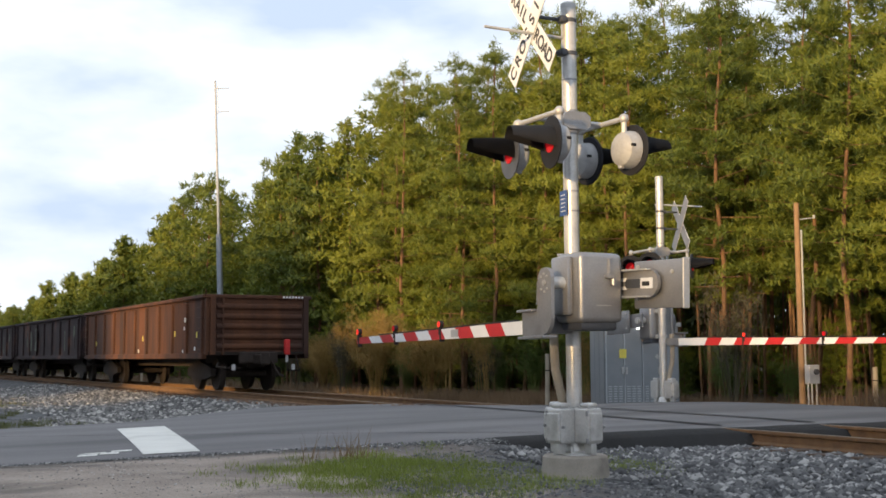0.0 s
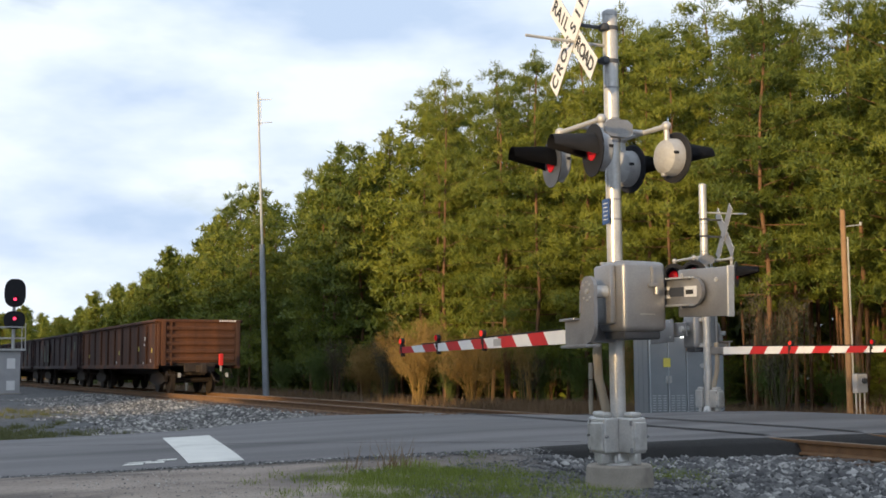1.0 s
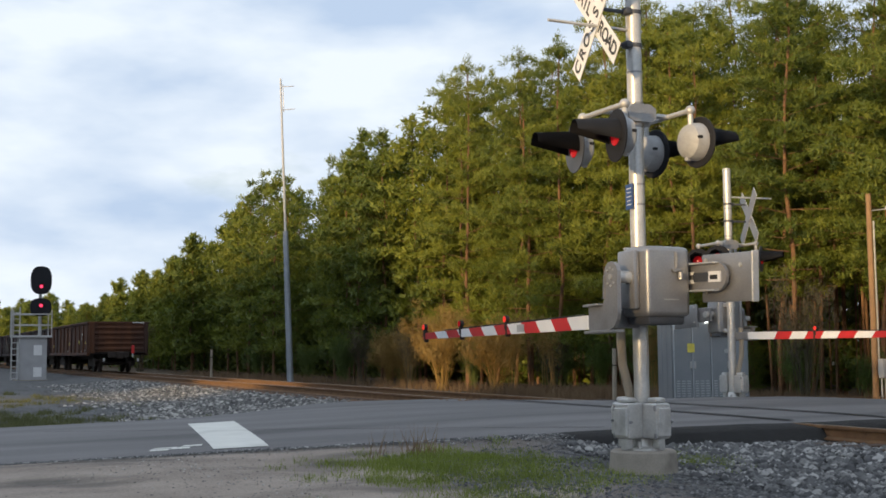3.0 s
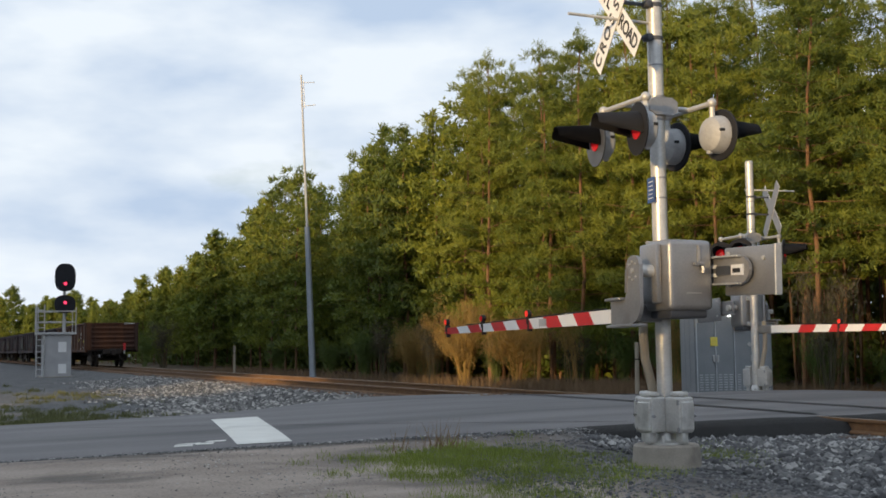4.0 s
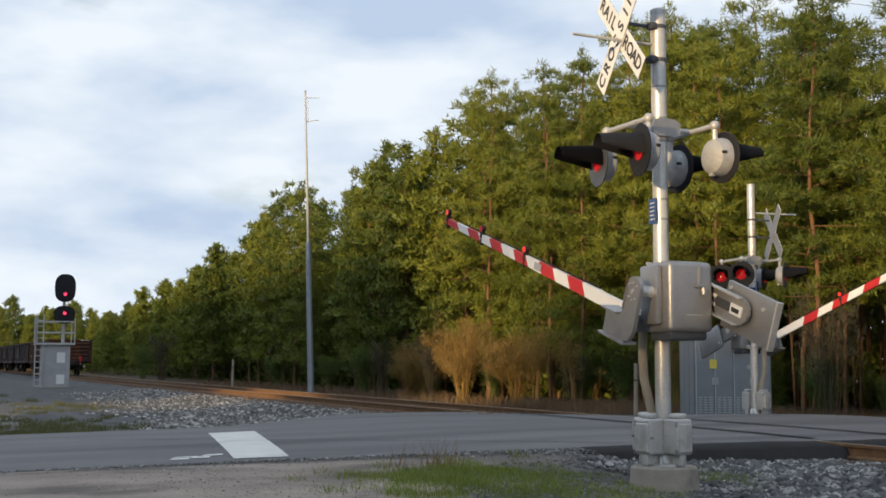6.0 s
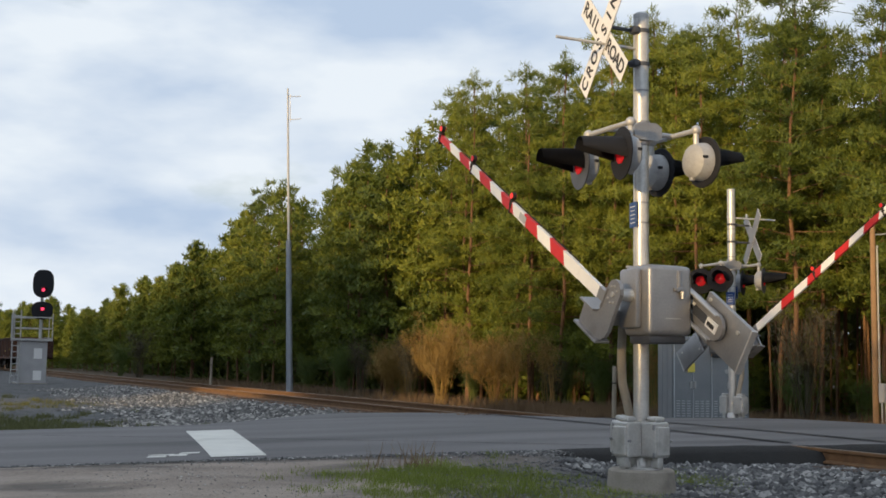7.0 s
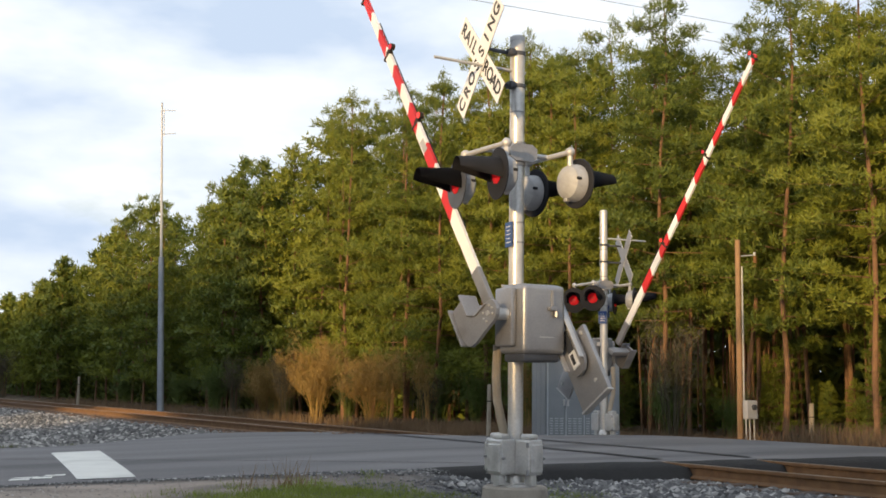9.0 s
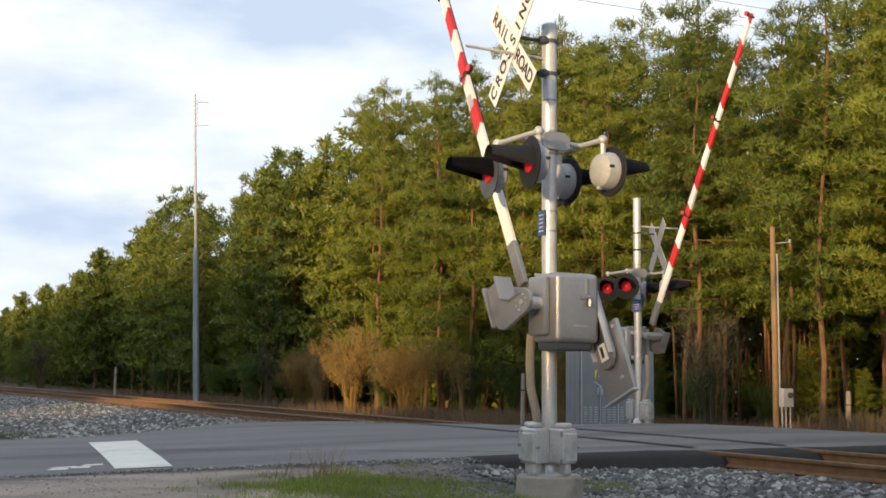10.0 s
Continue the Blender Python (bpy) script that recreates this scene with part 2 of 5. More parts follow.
def lathe(bm, profile, m=None, seg=24):
    """A profile of (radius, height) turned round z, then moved by m."""
    rings = []
    for r, z in profile:
        rings.append([bm.verts.new((r * math.cos(6.28318531 * i / seg), r * math.sin(6.28318531 * i / seg), z)) for i in range(seg)])
    for a, b in zip(rings, rings[1:]):
        for i in range(seg):
            j = (i + 1) % seg
            bm.faces.new((a[i], a[j], b[j], b[i]))
    bm.faces.new(list(reversed(rings[0]))), bm.faces.new(rings[-1])
    if m:
        bmesh.ops.transform(bm, matrix=m, verts=[v for ring in rings for v in ring])
    return bm


def part(name, bm, material, parent=None, label="", smooth=False, at=None):
    me = bpy.data.meshes.new(name)
    bm.to_mesh(me)
    bm.free()
    me.materials.append(material)
    if smooth:
        me.polygons.foreach_set("use_smooth", [True] * len(me.polygons))
        me.set_sharp_from_angle(angle=radians(35))
    ob = new(name, me)
    if parent:
        ob.parent = parent
    if at:
        ob.matrix_basis = at
    if label:
        ob["label"] = label
    return ob


def raw(name, verts, faces, material, parent=None, label="", smooth=False):
    """A mesh straight from arrays, for large ones."""
    me = bpy.data.meshes.new(name)
    verts, faces = np.asarray(verts, dtype=np.float32), np.asarray(faces, dtype=np.int32)
    me.vertices.add(len(verts))
    me.vertices.foreach_set("co", verts.ravel())
    k = faces.shape[1]
    me.loops.add(faces.size)
    me.loops.foreach_set("vertex_index", faces.ravel())
    me.polygons.add(len(faces))
    me.polygons.foreach_set("loop_start", np.arange(len(faces), dtype=np.int32) * k)
    me.update(calc_edges=True)
    me.materials.append(material)
    if smooth:
        me.polygons.foreach_set("use_smooth", [True] * len(me.polygons))
    ob = new(name, me)
    if parent:
        ob.parent = parent
    if label:
        ob["label"] = label
    return ob


def thing(name, m, label, category, group=""):
    ob = new(name)
    ob.empty_display_size = 0.2
    ob.matrix_basis = m
    return tagged(ob, label, category, group)


B = bmesh.new
rng = np.random.default_rng(7)


def smooth(a, b, x):
    t = np.clip((x - a) / (b - a), 0, 1)
    return t * t * (3 - 2 * t)


# ---- ground, road ----
def road_near(x):
    return 11.45 - 0.115 * x


def road_far(x):
    return 18.0 - 0.05 * x + 2.6 * smooth(-7.0, -3.0, x) * (1 - smooth(-1.6, 1.2, x))


def road_z(x):
    return np.interp(x, [-120, -40, -20, -7, -3, 3, 4.8, 8, 15, 40, 120], [-1.0, -0.8, -0.35, -0.06, 0.02, 0.04, 0.02, -0.14, -0.55, -1.1, -1.1])


def ground_z(x, y):
    x, y = np.asarray(x, float), np.asarray(y, float)
    left = np.interp(x, [-60, -14, -8, -3.6, -1.7, 1.7, 3.6, 7, 11, 60], [-0.9, -0.6, -0.30, -0.36, -0.20, -0.20, -0.50, -0.62, -0.70, -0.9])
    front = np.interp(y, [-40, 0, 9.6, 11.6, 14], [-0.8, -0.63, -0.24, -0.11, -0.10])
    front = front - 0.02 * smooth(-5.0, -3.8, x)
    k = smooth(-2.6, -1.5, x)
    front = front * (1 - k) + left * k
    w = smooth(12.0, 17.5, y)
    z = front * (1 - w) + left * w
    # bed of the road
    yn, yf = road_near(x), road_far(x)
    inside = smooth(yn - 0.5, yn + 0.3, y) * (1 - smooth(yf - 0.3, yf + 0.5, y))
    bed = road_z(x) - 0.055
    rough = 0.02 * np.sin(x * 2.3 + 1.3 * np.sin(y * 1.7)) * np.sin(y * 1.9 + x * 0.4)
    z = z + rough * (np.abs(x) > 1.8)
    near_left = np.interp(x, [-4.0, -3.3], [1, 0]) * smooth(yn - 1.2, yn, y) * (1 - smooth(yn, yn + 0.4, y))
    z = z * (1 - near_left) + (bed + 0.03) * near_left
    return np.where(inside > 0, z * (1 - inside) + np.minimum(bed, z + 10) * inside, z)


def zone_material():
    """Dirt, gravel and forest floor, blended by uneven borders."""
    m = mat("shoulder_ground", (0.37, 0.31, 0.26), (0.18, 0.148, 0.125), 0.95, 0, 1.6, 38, 0.9, spots=(0.095, 0.082, 0.072), spot_at=0.56, dist=0.04, stretch=(0.55, 1.3, 1.0))
    n, l = m.node_tree.nodes, m.node_tree.links
    bsdf = n["Principled BSDF"]
    base = bsdf.inputs["Base Color"].links[0].from_socket
    geo = n.new("ShaderNodeNewGeometry")
    sep = n.new("ShaderNodeSeparateXYZ")
    l.new(geo.outputs["Position"], sep.inputs[0])
    nz = n.new("ShaderNodeTexNoise")
    nz.inputs["Scale"].default_value, nz.inputs["Detail"].default_value = 0.8, 6
    l.new(geo.outputs["Position"], nz.inputs["Vector"])

    def mask(sock, at, width, wobble):
        a = n.new("ShaderNodeMath")
        a.operation = "MULTIPLY_ADD"
        a.inputs[1].default_value = wobble
        l.new(nz.outputs[0], a.inputs[0])
        l.new(sock, a.inputs[2])
        r = n.new("ShaderNodeMapRange")
        r.inputs["From Min"].default_value, r.inputs["From Max"].default_value = at + wobble * 0.5 - width, at + wobble * 0.5 + width
        l.new(a.outputs[0], r.inputs["Value"])
        return r.outputs[0]

    def over(col_in, colour_sock, fac):
        mx = n.new("ShaderNodeMixRGB")
        l.new(fac, mx.inputs[0])
        l.new(col_in, mx.inputs[1])
        l.new(colour_sock, mx.inputs[2])
        return mx.outputs[0]

    vor = n.new("ShaderNodeTexVoronoi")
    vor.inputs["Scale"].default_value = 11
    l.new(geo.outputs["Position"], vor.inputs["Vector"])
    vr = n.new("ShaderNodeValToRGB")
    vr.color_ramp.elements[0].color, vr.color_ramp.elements[1].color = (0.03, 0.031, 0.034, 1), (0.13, 0.13, 0.132, 1)
    sepc = n.new("ShaderNodeSeparateColor")
    l.new(vor.outputs["Color"], sepc.inputs[0])
    mot = n.new("ShaderNodeTexNoise")
    mot.inputs["Scale"].default_value, mot.inputs["Detail"].default_value = 1.7, 6
    l.new(geo.outputs["Position"], mot.inputs["Vector"])
    mm = n.new("ShaderNodeMath")
    mm.operation = "MULTIPLY_ADD"
    mm.inputs[1].default_value = 1.5
    ms = n.new("ShaderNodeMath")
    ms.operation = "MULTIPLY_ADD"
    ms.inputs[1].default_value, ms.inputs[2].default_value = 0.8, -0.65
    l.new(sepc.outputs[0], ms.inputs[0])
    l.new(mot.outputs[0], mm.inputs[0])
    l.new(ms.outputs[0], mm.inputs[2])
    l.new(mm.outputs[0], vr.inputs[0])
    forest = n.new("ShaderNodeValToRGB")
    forest.color_ramp.elements[0].color, forest.color_ramp.elements[1].color = (0.05, 0.036, 0.022, 1), (0.13, 0.09, 0.05, 1)
    n4 = n.new("ShaderNodeTexNoise")
    n4.inputs["Scale"].default_value, n4.inputs["Detail"].default_value = 6, 8
    l.new(geo.outputs["Position"], n4.inputs["Vector"])
    l.new(n4.outputs[0], forest.inputs[0])
    c = over(base, vr.outputs[0], mask(sep.outputs[0], -5.0, 0.9, 2.2))
    far = n.new("ShaderNodeMath")
    far.operation = "MAXIMUM"
    l.new(mask(sep.outputs[1], 19.0, 1.0, 1.5), far.inputs[0])
    far.inputs[1].default_value = 0.0
    c2 = over(base, vr.outputs[0], mask(sep.outputs[0], -9.5, 0.8, 3.5))
    mx = n.new("ShaderNodeMixRGB")
    l.new(far.outputs[0], mx.inputs[0])
    l.new(c, mx.inputs[1])
    l.new(c2, mx.inputs[2])
    c3 = over(mx.outputs[0], forest.outputs[0], mask(sep.outputs[0], 4.5, 0.8, 2.0))
    l.new(c3, bsdf.inputs["Base Color"])
    return m


def grid(name, xs, ys, zf, material):
    X, Y = np.meshgrid(xs, ys)
    Z = zf(X, Y)
    v = np.stack([X, Y, Z], -1).reshape(-1, 3)
    nx, ny = len(xs), len(ys)
    i = (np.arange(ny - 1)[:, None] * nx + np.arange(nx - 1)[None]).ravel()
    return raw(name, v, np.stack([i, i + 1, i + nx + 1, i + nx], -1), material, smooth=True)


gx = np.concatenate([[-1500, -700, -300, -140, -70, -40, -25], np.arange(-18, 14.01, 0.25), [16, 20, 26, 36, 60, 120, 300, 700, 1500]])
gy = np.concatenate([[-1500, -600, -200, -80, -40, -20, -10], np.arange(-5, 24.01, 0.25), np.arange(25, 70, 1.5), [75, 85, 100, 130, 180, 260, 400, 700, 1500]])
tagged(grid("ground", gx, gy, ground_z, zone_material()), "brown dirt shoulder, gravel and forest floor", "ground", kind="structure")


def build_road():
    xs = np.concatenate([[-120, -80, -50, -35, -25, -20, -16], np.arange(-13, 9.01, 0.4), [11, 13, 16, 20, 28, 40, 60, 120]])
    v, f = [], []
    cols = np.linspace(0, 1, 15)
    for x in xs:
        yn, yf = float(road_near(x)), float(road_far(x))
        wob = 0.05 * math.sin(x * 3.1) + 0.03 * math.sin(x * 7.7)
        yn += wob
        z = float(road_z(x))
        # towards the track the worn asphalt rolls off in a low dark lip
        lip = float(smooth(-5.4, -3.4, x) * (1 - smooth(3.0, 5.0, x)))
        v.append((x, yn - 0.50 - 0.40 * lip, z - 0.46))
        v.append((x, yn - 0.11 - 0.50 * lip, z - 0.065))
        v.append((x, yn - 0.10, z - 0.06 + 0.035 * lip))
        for c in cols:
            v.append((x, yn + (yf - yn) * c, z - 0.02 * (2 * c - 1) ** 4 if abs(x) > 4 else z - 0.015 * (2 * c - 1) ** 4))
        v.append((x, yf + 0.10, z - 0.07))
        v.append((x, yf + 0.6, z - 0.5))
    k = len(cols) + 5
    for i in range(len(xs) - 1):
        for j in range(k - 1):
            f.append((i * k + j, (i + 1) * k + j, (i + 1) * k + j + 1, i * k + j + 1))
    ob = raw("road", v, f, ASPHALT, smooth=False)
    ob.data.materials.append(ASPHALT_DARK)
    # outer faces of both edges take the darker asphalt
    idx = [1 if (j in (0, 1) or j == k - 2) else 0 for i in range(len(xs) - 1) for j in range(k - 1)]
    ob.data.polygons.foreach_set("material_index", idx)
    return tagged(ob, "worn grey asphalt road humped over the railway", "road", kind="structure")


build_road()


def road_patch(name, corners, lift, material, label, category, cuts=10):
    """A thin sheet that lies on the road."""
    (x0, y0), (x1, y1), (x2, y2), (x3, y3) = corners
    v, f = [], []
    for i in range(cuts + 1):
        for j in range(cuts + 1):
            a, b = i / cuts, j / cuts
            x = (x0 * (1 - a) + x1 * a) * (1 - b) + (x3 * (1 - a) + x2 * a) * b
            y = (y0 * (1 - a) + y1 * a) * (1 - b) + (y3 * (1 - a) + y2 * a) * b
            yn, yf = float(road_near(x)), float(road_far(x))
            c = (y - yn) / (yf - yn)
            z = float(road_z(x)) - (0.02 if abs(x) > 4 else 0.015) * (2 * c - 1) ** 4
            v.append((x, y, z + lift))
    n = cuts + 1
    for i in range(cuts):
        for j in range(cuts):
            f.append((i * n + j, (i + 1) * n + j, (i + 1) * n + j + 1, i * n + j + 1))
    return tagged(raw(name, v, f, material), label, category, kind="structure")


road_patch("stop_line", [(-7.78, 12.46), (-7.19, 12.38), (-6.41, 16.62), (-7.09, 16.56)], 0.006, PAINT, "worn white stop line painted across one lane", "road marking")
for k, (a, b, c, d) in enumerate([(-8.42, -8.22, 12.66, 12.80), (-8.18, -7.98, 12.72, 12.86), (-8.02, -7.80, 12.92, 13.04), (-8.36, -8.10, 12.86, 12.93)]):
    road_patch("paint_remnant", [(a, c), (b, c - 0.03), (b + 0.05, d), (a + 0.06, d)], 0.006, PAINT, "faded scrap of white road paint", "road marking", 2)
for sx in (-0.7175, 0.7175):
    road_patch("flangeway", [(sx - 0.03, road_near(sx) + 0.0), (sx + 0.10, road_near(sx)), (sx + 0.10, road_far(sx)), (sx - 0.03, road_far(sx))], 0.014, RUBBER, "dark rubber flangeway beside a rail in the road", "flangeway", 6)
road_patch("pavement_seam", [(-9.0, 16.6), (-9.0, 16.64), (-3.2, 11.95), (-3.2, 11.91)], 0.005, ASPHALT_DARK, "dark crack in the asphalt", "road seam", 8)


# ---- track ----
RAIL_SHAPE = [(-0.075, -0.17), (0.075, -0.17), (0.075, -0.155), (0.012, -0.13), (0.010, -0.045), (0.036, -0.035), (0.036, -0.006), (0.026, 0.0),
              (-0.026, 0.0), (-0.036, -0.006), (-0.036, -0.035), (-0.010, -0.045), (-0.012, -0.13), (-0.075, -0.155)]


def build_track():
    t = thing("railway_track", pose(0, 0, 0), "single railway track with rusty rails on dark wooden ties", "railway track")
    t["kind"] = "structure"
    y0, y1 = -40.0, 420.0
    for s in (-0.7535, 0.7535):
        part("rail", prism(B(), [(u + s, v) for u, v in RAIL_SHAPE], "y", y0, y1), RUST, t)
        part("rail_head", box(B(), (s, (y0 + y1) / 2, 0.001), (0.05, y1 - y0, 0.006)), RAILTOP, t, "worn bright running surface")
    bm = box(B(), (0, 0, 0), (2.6, 0.23, 0.17), bevel=0.015, seg=1)
    me = bpy.data.meshes.new("tie")
    bm.to_mesh(me)
    bm.free()
    me.materials.append(TIE)
    bv, bf, count = [], [], 0
    cube = np.array([(x, y, z) for x in (-1.3, 1.3) for y in (-0.115, 0.115) for z in (-0.085, 0.085)])
    quads = np.array([(0, 1, 3, 2), (4, 6, 7, 5), (0, 4, 5, 1), (2, 3, 7, 6), (0, 2, 6, 4), (1, 5, 7, 3)])
    y = -6.0
    while y < 400:
        if not (10.9 < y < 18.6):
            j = rng.uniform(-1, 1, 3)
            m = pose(j[0] * 0.05, y, -0.248 + j[1] * 0.008, 0, 0, j[2] * 1.2)
            if count < 280:
                ob = new("tie", me)
                ob.parent, ob.matrix_basis = t, m
            else:
                bf.append(quads + len(bv) * 8)
                bv.append(cube + np.array([0, y, -0.248]))
            count += 1
        y += 0.53
    far = raw("far_ties", np.concatenate(bv), np.concatenate(bf), TIE, t)
    far["kind"] = "stuff"
    return t


build_track()


# ---- crossing signal ----
def text_mesh(body, size):
    cu = bpy.data.curves.new("lettering", "FONT")
    cu.body, cu.size, cu.align_x, cu.align_y, cu.extrude, cu.offset = body, size, "CENTER", "CENTER", 0.002, 0.004
    ob = bpy.data.objects.new("lettering", cu)
    scene.collection.objects.link(ob)
    bpy.context.view_layer.update()
    me = bpy.data.meshes.new_from_object(ob.evaluated_get(bpy.context.evaluated_depsgraph_get()))
    bpy.data.objects.remove(ob)
    me.materials.clear()
    me.materials.append(INK)
    return me


LETTERS = {c: text_mesh(c, 0.188) for c in "CROSINGALD"}
# sign plane: right is -y, up is z, seen from -x
FACE = Matrix(((0, 0, -1, 0), (-1, 0, 0, 0), (0, 1, 0, 0), (0, 0, 0, 1)))


def flasher(parent, x, y, z, sign):
    """One flashing light that faces sign * x, turned a little to the road."""
    at = pose(x, y, z, 0, 0, 2 if sign > 0 else -11)
    turn = pose(0, 0, 0, 0, 90 * sign, 0)
    disc = part("background", lathe(B(), [(0.0, 0.0), (0.245, 0.0), (0.254, 0.008), (0.254, 0.018), (0.0, 0.02)], turn, 28), GREYBACK if sign < 0 < y else BLACK, parent, "round black background disc", True, at)
    part("housing", lathe(B(), [(0.06, -0.16), (0.12, -0.15), (0.165, -0.12), (0.185, -0.06), (0.19, -0.002)], turn, 24), HOUSING, disc, "grey domed lamp housing", True)
    part("lens", lathe(B(), [(0.10, 0.021), (0.10, 0.03), (0.06, 0.045), (0.01, 0.05)], turn, 20), LENS, disc, "round red lens", True)
    bm, seg, rings = B(), 20, []
    for k in range(6):
        d = k / 5
        ring = []
        for i in range(seg + 1):
            a = math.pi * (-0.12 + 1.24 * i / seg)
            r = 0.165 - 0.055 * d
            low = math.sin(a) < 0
            reach = 0.02 + 0.42 * d * (1.0 if not low else max(0.25, 1 + 1.1 * math.sin(a)))
            ring.append(bm.verts.new((sign * reach, r * math.cos(a), r * math.sin(a) + 0.03 * d)))
        rings.append(ring)
    for a, b in zip(rings, rings[1:]):
        for i in range(seg):
            bm.faces.new((a[i], a[i + 1], b[i + 1], b[i]))
    bmesh.ops.solidify(bm, geom=bm.faces[:], thickness=0.006)
    part("visor", bm, BLACK, disc, "long black lamp hood", True)
    part("latch", box(B(), (-sign * 0.10, -0.165, 0.02), (0.05, 0.03, 0.03), bevel=0.005), BLACK, disc)
    part("housing_knob", box(B(), (-sign * 0.10, 0.03, -0.17), (0.05, 0.05, 0.04), bevel=0.01), ALU_LIGHT, disc)
    bm = bent(B(), [(-sign * 0.08, 0, 0.15), (-sign * 0.08, 0, 0.31)], 0.028)
    s = bmesh.ops.create_uvsphere(bm, u_segments=12, v_segments=8, radius=0.05)
    bmesh.ops.translate(bm, vec=(-sign * 0.08, 0, 0.31), verts=s["verts"])
    part("hanger", bm, ALU_LIGHT, disc, smooth=True)


def crossing_signal(m, label):
    """Mast with crossbuck, two pairs of lights, gate mechanism case and base; its approach side is -x. Local z 0 is the ground."""
    t = thing("crossing_signal", m, label, "crossing signal", "signals of the level crossing")
    part("foundation", lathe(B(), [(0.345, -0.25), (0.335, 0.0), (0.318, 0.205), (0.30, 0.222), (0.0, 0.224)], seg=40), CONCRETE, t, "round tan concrete foundation", True)
    part("pole", tube(B(), (0, 0, 0.22), (0, 0, 4.72), 0.0755, 0.0755, 28), GALV, t, "round galvanised steel pole", True)
    part("pole_cap", lathe(B(), [(0.079, 4.69), (0.079, 4.735), (0.06, 4.752), (0.0, 4.756)], seg=24), ALU_LIGHT, t, smooth=True)
    bm = lathe(B(), [(0.21, 0.222), (0.21, 0.245), (0.11, 0.26), (0.10, 0.34), (0.085, 0.36)], seg=20)
    for a in range(4):
        x, y = 0.165 * math.cos(a * 1.571 + 0.78), 0.165 * math.sin(a * 1.571 + 0.78)
        tube(bm, (x, y, 0.24), (x, y, 0.31), 0.016, 0.016, 6)
    part("base_flange", bm, GALV, t, smooth=True)
    for ang, w in ((8, 0.19), (-78, 0.19), (200, 0.20)):
        r = pose(0, 0, 0, 0, 0, ang) @ pose(0, -0.19, 0.50)
        jb = part("junction_box", box(B(), (0, 0, 0.01), (w, 0.20, 0.34), bevel=0.018, seg=2), GALV, t, "cast junction box at the base", False, r)
        part("box_door", box(B(), (0, -0.105, 0.0), (w - 0.035, 0.04, 0.27), bevel=0.010), GALV, jb)
        for zz in (-0.13, 0.13):
            part("hinge", tube(B(), (-w / 2 - 0.005, -0.09, zz - 0.025), (-w / 2 - 0.005, -0.09, zz + 0.025), 0.014, 0.014, 8), ALU, jb)
        part("latch", tube(B(), (w / 2 + 0.005, -0.09, 0.0), (w / 2 + 0.03, -0.09, 0.0), 0.014, 0.014, 8), ALU, jb)
        part("box_foot", box(B(), (0, -0.03, -0.20), (w * 0.42, 0.10, 0.12), bevel=0.015), GALV, jb, smooth=True)
        part("box_top", box(B(), (0, -0.01, 0.205), (w * 0.7, 0.13, 0.05), bevel=0.02), GALV, jb, smooth=True)
    part("conduit", bent(B(), [(0.0, 0.14, 0.55), (-0.05, 0.15, 0.8), (-0.11, 0.16, 1.05), (-0.13, 0.15, 1.3), (-0.13, 0.13, 1.6)], 0.045), OLDWOOD, t, "pale flexible conduit", True)
    # mechanism case in front of the pole
    cx, cz, ch = -0.036, 1.830, 0.662
    case = part("mechanism_case", box(B(), (cx, -0.325, cz), (0.501, 0.43, ch), bevel=0.052, seg=5), ALU, t, "grey gate mechanism case", True)
    part("case_lid", box(B(), (cx - 0.01, -0.30, cz + ch / 2 - 0.004), (0.501 - 0.09, 0.34, 0.024), bevel=0.009), ALU, case, "thin hinged lid edge", True)
    part("lid_hinge", tube(B(), (cx - 0.22, -0.125, cz + ch / 2 + 0.004), (cx + 0.20, -0.125, cz + ch / 2 + 0.004), 0.013, 0.013, 10), GALV, case, smooth=True)
    part("case_shoulder", box(B(), (cx - 0.268 - 0.018, -0.285, cz + 0.02), (0.07, 0.28, ch - 0.10), bevel=0.025), ALU, case, smooth=True)
    # the underside is a darker grey than the rest of the case
    part("case_sump", box(B(), (cx, -0.32, cz - ch / 2 - 0.03), (0.501 - 0.08, 0.34, 0.09), bevel=0.025), GREYBACK, case, "dark underside of the case", True)
    part("case_seam", box(B(), (cx + 0.02, -0.538, cz - 0.17), (0.17, 0.008, 0.010)), ALU_LIGHT, case, "raised casting mark")
    bm = box(B(), (cx + 0.09, -0.545, cz + 0.20), (0.042, 0.016, 0.17), bevel=0.005)
    box(bm, (cx + 0.09, -0.552, cz + 0.20), (0.022, 0.012, 0.13), bevel=0.003)
    box(bm, (cx + 0.075, -0.555, cz + 0.105), (0.10, 0.03, 0.035), bevel=0.008)
    tube(bm, (cx + 0.115, -0.565, cz + 0.02), (cx + 0.115, -0.565, cz + 0.085), 0.026, 0.026, 12)
    tube(bm, (cx + 0.055, -0.575, cz + 0.105), (cx + 0.055, -0.54, cz + 0.105), 0.02, 0.02, 10)
    part("hasp", bm, ALU, case, "hasp with a padlock")
    for zz in (1.55, 2.05):
        bm = B()
        box(bm, (0, -0.10, zz), (0.20, 0.12, 0.08), bevel=0.012)
        tube(bm, (0, 0, zz - 0.04), (0, 0, zz + 0.04), 0.088, 0.088, 20)
        part("case_bracket", bm, GALV, t, smooth=True)
    # light arms
    bm = prism(B(), [(-0.16, 3.47), (-0.10, 3.435), (0.10, 3.435), (0.16, 3.47), (0.16, 3.57), (0.10, 3.61), (-0.10, 3.61), (-0.16, 3.57)], "y", -0.13, 0.10)
    part("arm_hub", bm, ALU, t, "cast octagonal arm hub")
